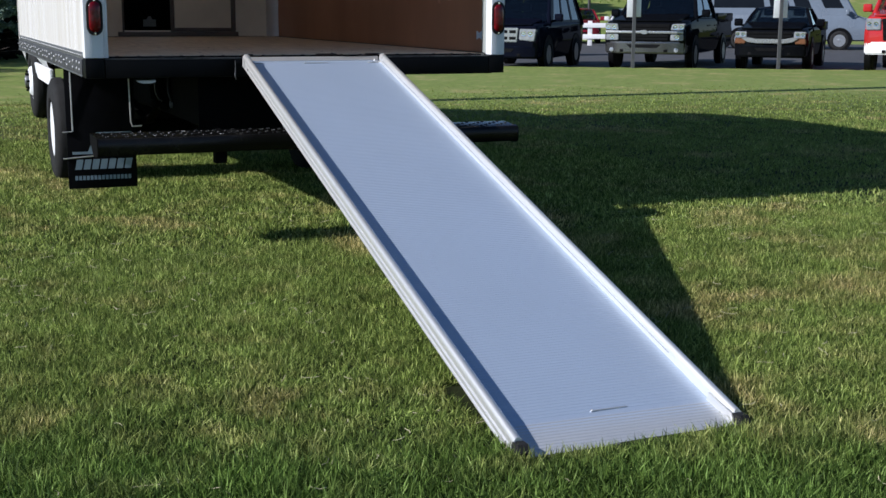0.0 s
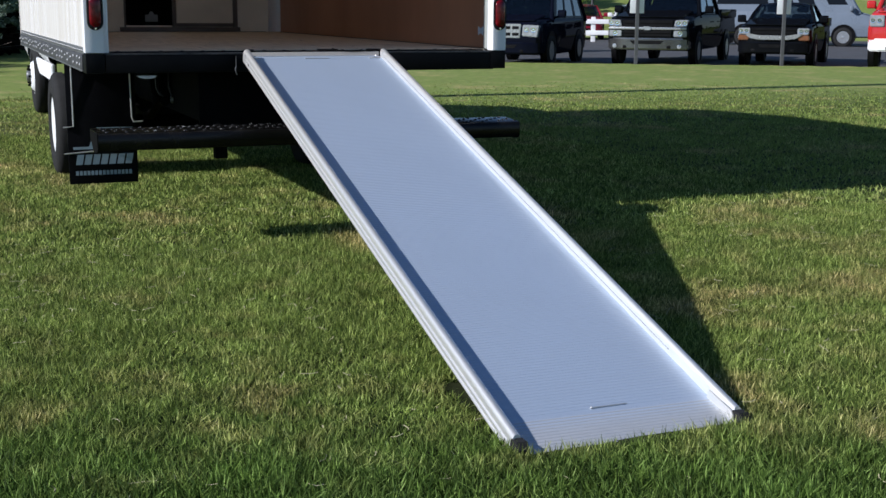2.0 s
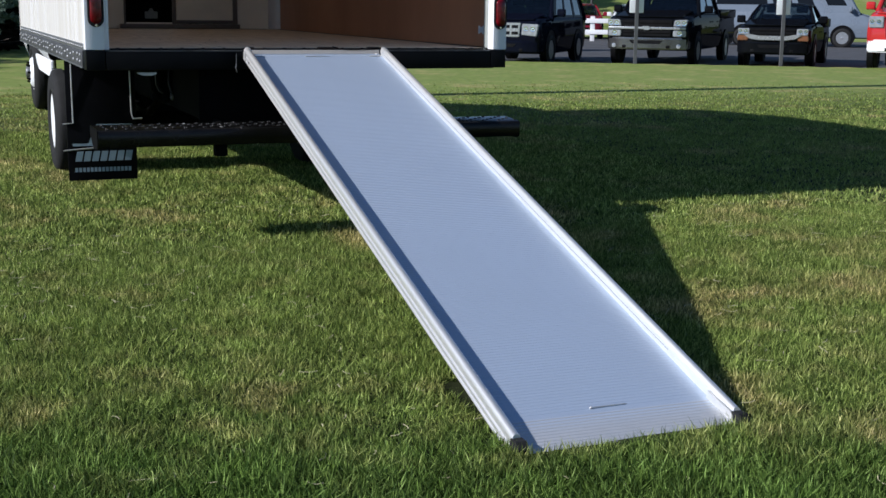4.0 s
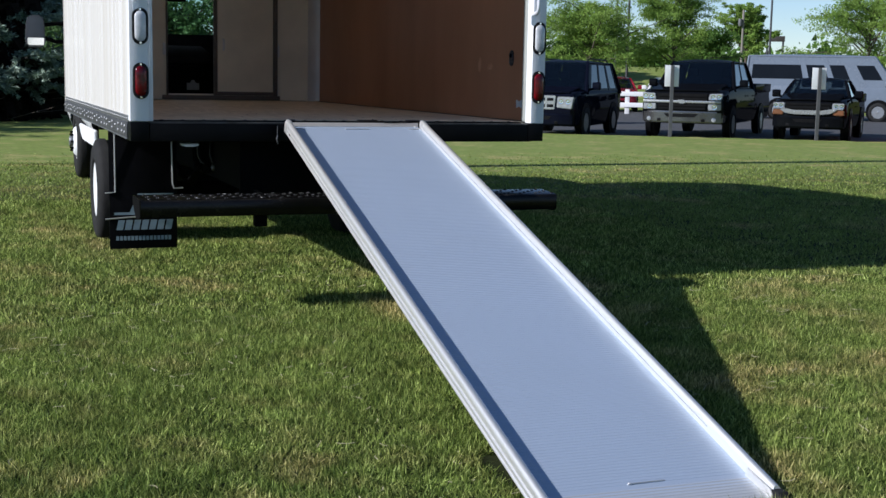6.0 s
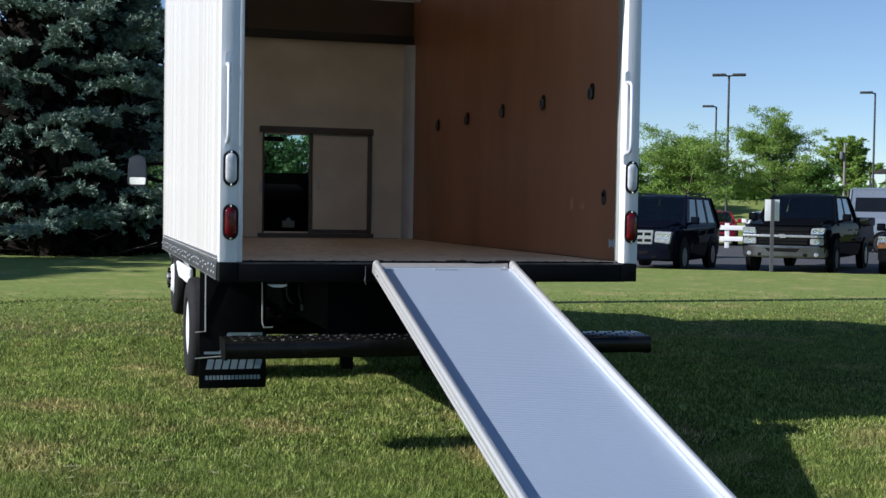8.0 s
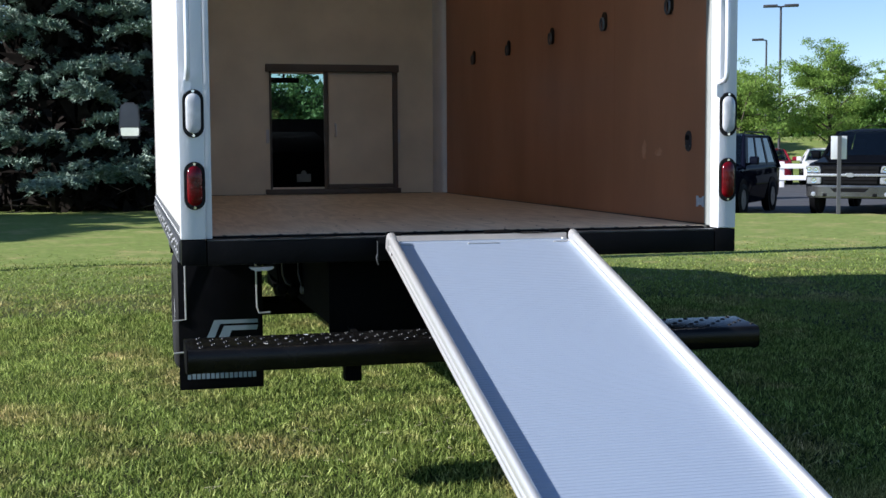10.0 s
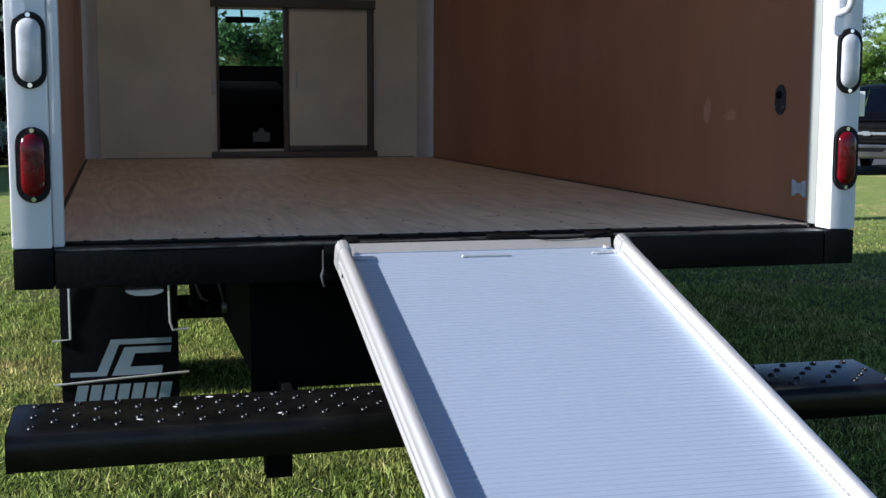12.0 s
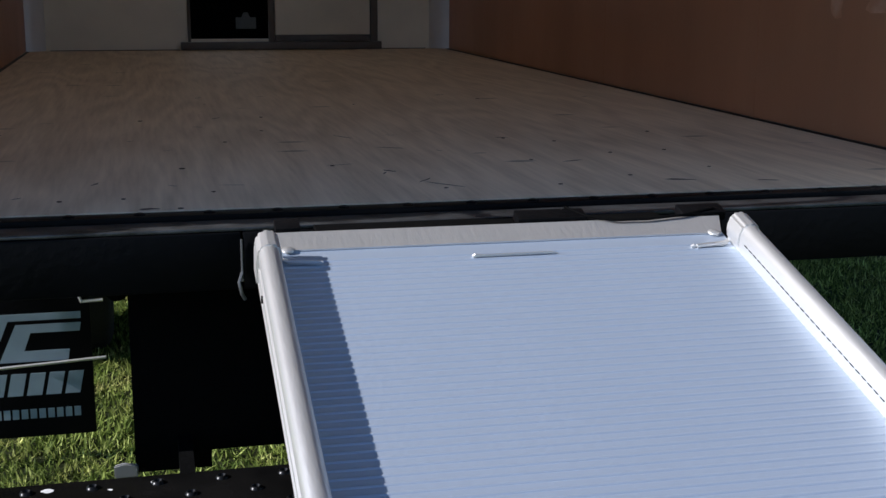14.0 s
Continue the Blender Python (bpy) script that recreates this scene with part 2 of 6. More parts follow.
def rod(bm, pts, r, seg=8):
    """A round bar through points, with closed ends; r is one radius or one for each point."""
    pts = [Vector(p) for p in pts]
    rs = r if isinstance(r, (list, tuple)) else [r] * len(pts)
    rings = []
    for i, p in enumerate(pts):
        d = (pts[min(i + 1, len(pts) - 1)] - pts[max(i - 1, 0)]).normalized()
        a = d.orthogonal().normalized() if i == 0 else (a0 - d * a0.dot(d)).normalized()
        a0 = a
        b = d.cross(a)
        rings.append([bm.verts.new(p + (a * math.cos(q) + b * math.sin(q)) * rs[i]) for q in [2 * math.pi * k / seg for k in range(seg)]])
    for u, v in zip(rings, rings[1:]):
        for k in range(seg):
            bm.faces.new((u[k], u[(k + 1) % seg], v[(k + 1) % seg], v[k]))
    bm.faces.new(rings[0][::-1]), bm.faces.new(rings[-1])
    return bm


def lathe(bm, profile, axis="x", seg=28, m=None):
    """Turns (radius, along) pairs round an axis."""
    b2 = bmesh.new()
    rings = []
    for r, a in profile:
        ring = []
        for k in range(seg):
            q = 2 * math.pi * k / seg
            c, s = r * math.cos(q), r * math.sin(q)
            ring.append(b2.verts.new({"x": (a, c, s), "y": (c, a, s), "z": (c, s, a)}[axis]))
        rings.append(ring)
    for u, v in zip(rings, rings[1:]):
        for k in range(seg):
            b2.faces.new((u[k], u[(k + 1) % seg], v[(k + 1) % seg], v[k]))
    b2.faces.new(rings[0][::-1]), b2.faces.new(rings[-1])
    return merge(bm, b2, m)


def stadium(w, h, n=10):
    """An upright oval with straight sides, as points."""
    r, pts = w / 2, []
    for k in range(n + 1):
        q = math.pi * k / n
        pts.append((r * math.cos(q), h / 2 - r + r * math.sin(q)))
    for k in range(n + 1):
        q = math.pi + math.pi * k / n
        pts.append((r * math.cos(q), -h / 2 + r + r * math.sin(q)))
    return pts


def slab(bm, quad, thick):
    """A flat plate on four corners, thickened against its normal."""
    q = [Vector(p) for p in quad]
    nrm = (q[1] - q[0]).cross(q[2] - q[0]).normalized()
    a, b = [bm.verts.new(p) for p in q], [bm.verts.new(p - nrm * thick) for p in q]
    bm.faces.new(a), bm.faces.new(b[::-1])
    for i in range(4):
        bm.faces.new((a[i], b[i], b[(i + 1) % 4], a[(i + 1) % 4]))
    return bm


def panel_with_hole(bm, x0, x1, z0, z1, hx0, hx1, hz0, hz1, y0, y1):
    """One upright panel in the plane of y, with a rectangular opening through it."""
    outer, inner = ((x0, z0), (x1, z0), (x1, z1), (x0, z1)), ((hx0, hz0), (hx1, hz0), (hx1, hz1), (hx0, hz1))
    V = [[bm.verts.new((p[0], y, p[1])) for p in ring] for y in (y0, y1) for ring in (outer, inner)]
    for k in range(4):
        j = (k + 1) % 4
        bm.faces.new((V[0][k], V[0][j], V[1][j], V[1][k])), bm.faces.new((V[2][k], V[2][j], V[3][j], V[3][k]))
        bm.faces.new((V[0][k], V[0][j], V[2][j], V[2][k])), bm.faces.new((V[1][k], V[1][j], V[3][j], V[3][k]))
    return bm


def smoothstep(a, b, x):
    t = np.clip((x - a) / (b - a), 0, 1)
    return t * t * (3 - 2 * t)


# the edge of the lawn runs at 29 degrees to the truck's rear; past it lies the car park
EDGE_P, EDGE_A = (13.6, 18.0), radians(-29)


def past_edge(x, y):
    return -(x - EDGE_P[0]) * math.sin(EDGE_A) + (y - EDGE_P[1]) * math.cos(EDGE_A)


def ground_z(x, y):
    x, y = np.asarray(x, float), np.asarray(y, float)
    z = 0.02 + 0.06 * smoothstep(-4.4, -0.5, y)
    z = z + 0.135 * smoothstep(3.6, 6.6, y) * smoothstep(-11.5, -8.0, -y) * smoothstep(-4.5, -2.0, -np.abs(x))
    z = z + 0.012 * np.sin(x * 1.3 + 0.7) * np.sin(y * 1.1) * smoothstep(-9, -6, -np.abs(y))
    lot = smoothstep(0.0, 0.5, past_edge(x, y)) * smoothstep(3.0, 5.0, x)
    return z * (1 - lot) + lot * -0.02


def bank_z(x, y):
    """A grassed bank far behind the car park."""
    return 2.5 * smoothstep(58, 75, y * 0.9 + x * 0.2) * smoothstep(4, 14, x)


def gz(x, y):
    return float(ground_z(x, y))


# ---- ground ----
def make_ground():
    xs = np.unique(np.concatenate([np.linspace(-400, -30, 16), np.linspace(-30, -6, 25), np.arange(-6, 34, 0.4), np.linspace(34, 70, 37), np.linspace(70, 500, 16)]))
    ys = np.unique(np.concatenate([np.linspace(-300, -14, 16), np.arange(-14, 30, 0.4), np.linspace(30, 70, 41), np.linspace(70, 700, 22)]))
    X, Y = np.meshgrid(xs, ys)
    Z = ground_z(X, Y)
    Z = Z + bank_z(X, Y)
    verts = np.stack([X.ravel(), Y.ravel(), Z.ravel()], 1)
    nx, ny = len(xs), len(ys)
    i = np.arange(ny - 1)[:, None] * nx + np.arange(nx - 1)[None, :]
    faces = np.stack([i, i + 1, i + nx + 1, i + nx], -1).reshape(-1, 4)
    me = bpy.data.meshes.new("ground")
    me.from_pydata(verts.tolist(), [], faces.tolist())
    me.shade_smooth()
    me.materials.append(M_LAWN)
    return tagged(new("ground", me), "mown green lawn with dry straw-coloured patches", "lawn", kind="structure")


def grass_material(name, blades, soft=0.0):
    m = bpy.data.materials.new(name)
    m.use_nodes = True
    n, l = m.node_tree.nodes, m.node_tree.links
    b = n["Principled BSDF"]
    tc = n.new("ShaderNodeTexCoord")
    patch = n.new("ShaderNodeTexNoise")
    patch.inputs["Scale"].default_value, patch.inputs["Detail"].default_value, patch.inputs["Roughness"].default_value = 1.1, 5, 0.6
    l.new(tc.outputs["Object"], patch.inputs["Vector"])
    r1 = n.new("ShaderNodeMapRange")
    r1.inputs[1].default_value, r1.inputs[2].default_value = 0.51, 0.72
    l.new(patch.outputs[0], r1.inputs[0])
    mx = n.new("ShaderNodeMix")
    mx.data_type = "RGBA"
    mx.inputs[6].default_value, mx.inputs[7].default_value = ((0.198, 0.262, 0.064, 1), (0.35, 0.30, 0.125, 1)) if blades else ((0.175, 0.225, 0.055, 1), (0.31, 0.285, 0.11, 1))
    mid = n.new("ShaderNodeTexNoise")
    mid.inputs["Scale"].default_value, mid.inputs["Detail"].default_value = 5.5, 3
    l.new(tc.outputs["Object"], mid.inputs["Vector"])
    ad = n.new("ShaderNodeMath")
    ad.operation, ad.use_clamp = "MULTIPLY_ADD", True
    ad.inputs[1].default_value = 1.5
    sb = n.new("ShaderNodeMath")
    sb.operation = "SUBTRACT"
    sb.inputs[1].default_value = 0.5
    l.new(mid.outputs[0], sb.inputs[0])
    l.new(sb.outputs[0], ad.inputs[0])
    l.new(r1.outputs[0], ad.inputs[2])
    l.new(ad.outputs[0], mx.inputs[0])
    out = mx.outputs[2]
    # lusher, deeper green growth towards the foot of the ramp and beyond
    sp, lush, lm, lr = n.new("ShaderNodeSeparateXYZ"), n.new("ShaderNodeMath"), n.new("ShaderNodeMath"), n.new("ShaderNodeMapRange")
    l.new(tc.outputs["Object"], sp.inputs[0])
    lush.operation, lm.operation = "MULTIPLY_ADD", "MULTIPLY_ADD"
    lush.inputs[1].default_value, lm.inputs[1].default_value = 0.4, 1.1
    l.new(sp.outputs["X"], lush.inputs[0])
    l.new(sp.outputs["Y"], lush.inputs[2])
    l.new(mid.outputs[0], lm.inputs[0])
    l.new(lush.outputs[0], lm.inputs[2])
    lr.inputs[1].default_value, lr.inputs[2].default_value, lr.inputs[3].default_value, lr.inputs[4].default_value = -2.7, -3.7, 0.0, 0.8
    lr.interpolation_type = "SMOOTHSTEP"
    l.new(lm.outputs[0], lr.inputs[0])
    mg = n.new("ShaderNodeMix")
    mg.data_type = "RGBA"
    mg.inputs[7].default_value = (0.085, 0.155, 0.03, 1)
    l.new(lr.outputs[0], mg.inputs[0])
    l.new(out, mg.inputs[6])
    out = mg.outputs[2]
    if blades:
        geo = n.new("ShaderNodeNewGeometry")
        cr = n.new("ShaderNodeValToRGB")
        e = cr.color_ramp.elements
        e[0].position, e[0].color = 0.0, (0.17, 0.22, 0.15, 1)
        e[1].position, e[1].color = 1.0, (3.3, 2.9, 3.7, 1)
        for at, c in ((0.4, (0.6, 0.66, 0.55, 1)), (0.7, (1.3, 1.25, 1.1, 1)), (0.9, (2.2, 2.0, 2.2, 1))):
            e.new(at).color = c
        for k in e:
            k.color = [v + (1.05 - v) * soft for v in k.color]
        l.new(geo.outputs["Random Per Island"], cr.inputs[0])
        mu = n.new("ShaderNodeMix")
        mu.data_type, mu.blend_type = "RGBA", "MULTIPLY"
        mu.inputs[0].default_value = 1
        l.new(out, mu.inputs[6])
        l.new(cr.outputs[0], mu.inputs[7])
        out = mu.outputs[2]
        clump = n.new("ShaderNodeTexNoise")
        clump.inputs["Scale"].default_value, clump.inputs["Detail"].default_value, clump.inputs["Roughness"].default_value = 4.5, 6, 0.75
        l.new(tc.outputs["Object"], clump.inputs["Vector"])
        cm = n.new("ShaderNodeMapRange")
        cm.inputs[1].default_value, cm.inputs[2].default_value, cm.inputs[3].default_value, cm.inputs[4].default_value = 0.3, 0.7, 0.6, 1.4
        l.new(clump.outputs[0], cm.inputs[0])
        hs = n.new("ShaderNodeHueSaturation")
        l.new(cm.outputs[0], hs.inputs["Value"])
        l.new(out, hs.inputs["Color"])
        out = hs.outputs[0]
    else:
        f = n.new("ShaderNodeTexNoise")
        f.inputs["Scale"].default_value, f.inputs["Detail"].default_value = 9, 8
        l.new(tc.outputs["Object"], f.inputs["Vector"])
        mu = n.new("ShaderNodeMix")
        mu.data_type, mu.blend_type = "RGBA", "MULTIPLY"
        mu.inputs[0].default_value = 1
        cr = n.new("ShaderNodeValToRGB")
        cr.color_ramp.elements[0].position, cr.color_ramp.elements[0].color = 0.3, (0.78, 0.78, 0.78, 1)
        cr.color_ramp.elements[1].position, cr.color_ramp.elements[1].color = 0.7, (1.15, 1.15, 1.15, 1)
        l.new(f.outputs[0], cr.inputs[0])
        l.new(out, mu.inputs[6])
        l.new(cr.outputs[0], mu.inputs[7])
        out = mu.outputs[2]
        # near the truck, soil and thatch darkened for shade between blades, closed sward farther off
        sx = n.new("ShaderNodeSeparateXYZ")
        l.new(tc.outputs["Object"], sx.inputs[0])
        dist, soil_shade = n.new("ShaderNodeMapRange"), n.new("ShaderNodeMix")
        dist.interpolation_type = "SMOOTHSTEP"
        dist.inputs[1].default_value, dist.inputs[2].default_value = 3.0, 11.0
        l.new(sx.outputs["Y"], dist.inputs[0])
        soil_shade.data_type = "RGBA"
        soil_shade.inputs[6].default_value = (0.022, 0.027, 0.009, 1)
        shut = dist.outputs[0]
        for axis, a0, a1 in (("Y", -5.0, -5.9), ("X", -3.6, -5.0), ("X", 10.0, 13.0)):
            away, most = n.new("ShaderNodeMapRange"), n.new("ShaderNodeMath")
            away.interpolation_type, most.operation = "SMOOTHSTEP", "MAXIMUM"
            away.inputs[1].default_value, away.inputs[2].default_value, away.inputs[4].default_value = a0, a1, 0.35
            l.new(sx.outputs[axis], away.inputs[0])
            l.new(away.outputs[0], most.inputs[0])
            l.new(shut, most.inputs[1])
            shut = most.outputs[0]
        l.new(shut, soil_shade.inputs[0])
        l.new(out, soil_shade.inputs[7])
        out = soil_shade.outputs[2]
        bp = n.new("ShaderNodeBump")
        bp.inputs["Strength"].default_value, bp.inputs["Distance"].default_value = 0.5, 0.03
        l.new(f.outputs[0], bp.inputs["Height"])
        l.new(bp.outputs[0], b.inputs["Normal"])
    l.new(out, b.inputs["Base Color"])
    b.inputs["Roughness"].default_value = 0.6 if blades else 0.9
    b.inputs["Specular IOR Level"].default_value = 0.12
    if blades:
        tr, ms = n.new("ShaderNodeBsdfTranslucent"), n.new("ShaderNodeMixShader")
        ms.inputs[0].default_value = 0.4
        l.new(out, tr.inputs[0])
        l.new(b.outputs[0], ms.inputs[1])
        l.new(tr.outputs[0], ms.inputs[2])
        l.new(ms.outputs[0], n["Material Output"].inputs[0])
    return m


M_LAWN = grass_material("lawn_soil_shade", False)
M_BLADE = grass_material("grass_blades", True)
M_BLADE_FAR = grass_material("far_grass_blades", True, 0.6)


def mesh_tris(name, V, material):
    """A mesh of loose triangles from an (n, 3, 3) array."""
    n = len(V) * 3
    me = bpy.data.meshes.new(name)
    me.vertices.add(n)
    me.vertices.foreach_set("co", V.reshape(-1).astype(np.float32))
    me.loops.add(n)
    me.loops.foreach_set("vertex_index", np.arange(n, dtype=np.int32))
    me.polygons.add(n // 3)
    me.polygons.foreach_set("loop_start", np.arange(0, n, 3, dtype=np.int32))
    me.update(calc_edges=True)
    me.materials.append(material)
    return me


def make_grass():
    """Blades of grass as single leaning triangles, dense beside the ramp and larger and thinner farther off."""
    rng = np.random.default_rng(7)
    sets = []
    for x0, x1, y0, y1, density, h, w in ((-4.4, 5.2, -5.6, -0.5, 23000, 0.030, 0.0030), (3.6, 11.0, -2.5, 5.0, 2200, 0.03, 0.0075),
                                          (-5.5, 3.6, -0.5, 5.0, 7500, 0.029, 0.0052), (-5.0, 14.0, 5.0, 14.0, 1000, 0.03, 0.011)):
        n = int((x1 - x0) * (y1 - y0) * density)
        x, y = rng.uniform(x0, x1, n), rng.uniform(y0, y1, n)
        near = w == 0.0030
        # blades gather in small tufts
        if near:
            x, y = x + 0.012 * np.sin(x * 143 + 3 * np.sin(y * 51)), y + 0.012 * np.sin(y * 131 + 3 * np.sin(x * 47))
        keep = (past_edge(x, y) < 0) | (x < 4)
        keep &= ~((np.abs(x + 0.04) < 0.385) & (y > -3.745) & (y < -3.0))
        keep &= rng.uniform(0, 1, n) > smoothstep(4.0, 13.5, y)
        edge = smoothstep(-4.4, -3.0, x) * (1 - smoothstep(3.8, 5.2, x)) * smoothstep(-5.6, -4.8, y) if near else smoothstep(-5.5, -3.8, x) * (1 - smoothstep(7.0, 14.0, x))
        keep &= rng.uniform(0, 1, n) < edge
        x, y = x[keep], y[keep]
        n = len(x)
        tuft = 0.75 + 0.7 * np.sin(x * 5.1 + 2 * np.sin(y * 3.3)) * np.sin(y * 4.7 + 1.5 * np.sin(x * 2.9))
        lush = 1 - smoothstep(-4.3, -3.4, y + 0.4 * x)
        hh = h * rng.uniform(0.45, 1.35, n) * (0.8 + 0.35 * tuft) * (1 + 0.3 * lush)
        a = rng.uniform(0, 2 * np.pi, n)
        lean, la = rng.uniform(0.1, 1.0, n) ** 1.3 * 1.9 * hh, rng.uniform(0, 2 * np.pi, n)
        ww = w * rng.uniform(0.55, 1.25, n) * (1 + 0.25 * lush)
        dx, dy = np.cos(a) * ww, np.sin(a) * ww
        z = ground_z(x, y)
        hh = np.where(lean > hh, hh * 0.75, hh) * (1 - 0.5 * smoothstep(4.0, 13.0, y))
        sets.append(np.stack([np.stack([x - dx, y - dy, z - 0.004], 1), np.stack([x + dx, y + dy, z - 0.004], 1),
                           np.stack([x + np.cos(la) * lean, y + np.sin(la) * lean, z + hh], 1)], 1))
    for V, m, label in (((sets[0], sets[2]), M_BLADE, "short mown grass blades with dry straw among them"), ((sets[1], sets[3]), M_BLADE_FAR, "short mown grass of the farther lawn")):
        tagged(new("grass", mesh_tris("grass", np.concatenate(V), m)), label, "grass", kind="stuff")


def make_clippings():
    """Long pale cut stalks lying loose on the lawn."""
    rng = np.random.default_rng(17)
    n = 4200
    x, y = rng.uniform(-3.4, 3.4, n), rng.uniform(-4.8, 1.0, n)
    thick = np.sin(x * 1.7 + 1.0) * np.sin(y * 1.9 + 0.4) + rng.normal(size=n) * 0.6
    keep = (thick > 0.1) & ~((np.abs(x + 0.03) < 0.42) & (y > -3.75) & (y < 0))
    x, y = x[keep], y[keep]
    n = len(x)
    a, ln, bend = rng.uniform(0, 2 * np.pi, n), rng.uniform(0.015, 0.085, n), rng.uniform(-0.8, 0.8, n)
    z = ground_z(x, y) + rng.uniform(0.012, 0.03, n)
    w = 0.0013
    tris = []
    px, py, pz = x, y, z
    for k in range(3):
        d = a + bend * k
        qx, qy, qz = px + np.cos(d) * ln / 3, py + np.sin(d) * ln / 3, pz + rng.uniform(-0.004, 0.005, n)
        sx, sy = -np.sin(d) * w, np.cos(d) * w
        A, B = np.stack([px - sx, py - sy, pz], 1), np.stack([px + sx, py + sy, pz + 0.001], 1)
        C, D = np.stack([qx + sx, qy + sy, qz + 0.001], 1), np.stack([qx - sx, qy - sy, qz], 1)
        tris += [np.stack([A, B, C], 1), np.stack([A, C, D], 1)]
        px, py, pz = qx, qy, qz
    V = np.concatenate(tris).reshape(-1, 3)
    me = bpy.data.meshes.new("grass_clippings")
    me.from_pydata(V.tolist(), [], np.arange(len(V)).reshape(-1, 3).tolist())
    me.materials.append(mat("dry_straw", (0.46, 0.42, 0.25), 0.7, var=0.3, scale=8))
    return tagged(new("grass_clippings", me), "pale dry grass clippings lying on the lawn", "clippings", kind="stuff")


make_ground()
make_grass()
make_clippings()
M_ASPHALT = mat("asphalt", (0.055, 0.055, 0.058), 0.85, var=0.25, scale=1.5, bump=0.5, bump_scale=60)
M_CONCRETE = mat("kerb_concrete", (0.38, 0.37, 0.34), 0.85, var=0.15, scale=3, bump=0.3)


def along_edge(s, d, z=0.0):
    """A place s metres along the lawn's edge and d metres past it."""
    c, q = math.cos(EDGE_A), math.sin(EDGE_A)
    return Vector((EDGE_P[0] + s * c - d * q, EDGE_P[1] + s * q + d * c, z))


bm = BM()
slab(bm, [along_edge(-5, 0.55, 0.0), along_edge(60, 0.55, 0.0), along_edge(60, 27, 0.0), along_edge(-5, 27, 0.0)], 0.03)
tagged(part("car_park", bm, M_ASPHALT), "dark grey asphalt car park beyond the lawn", "car park", kind="structure")

# ---- the box truck ----
TRUCK = thing("box_truck", "white delivery box truck with open rear and plywood-lined cargo box", "truck", (0, 2.6, gz(0, 2.6)), world_built=True)
DECK = 1.083
CEIL = 3.38

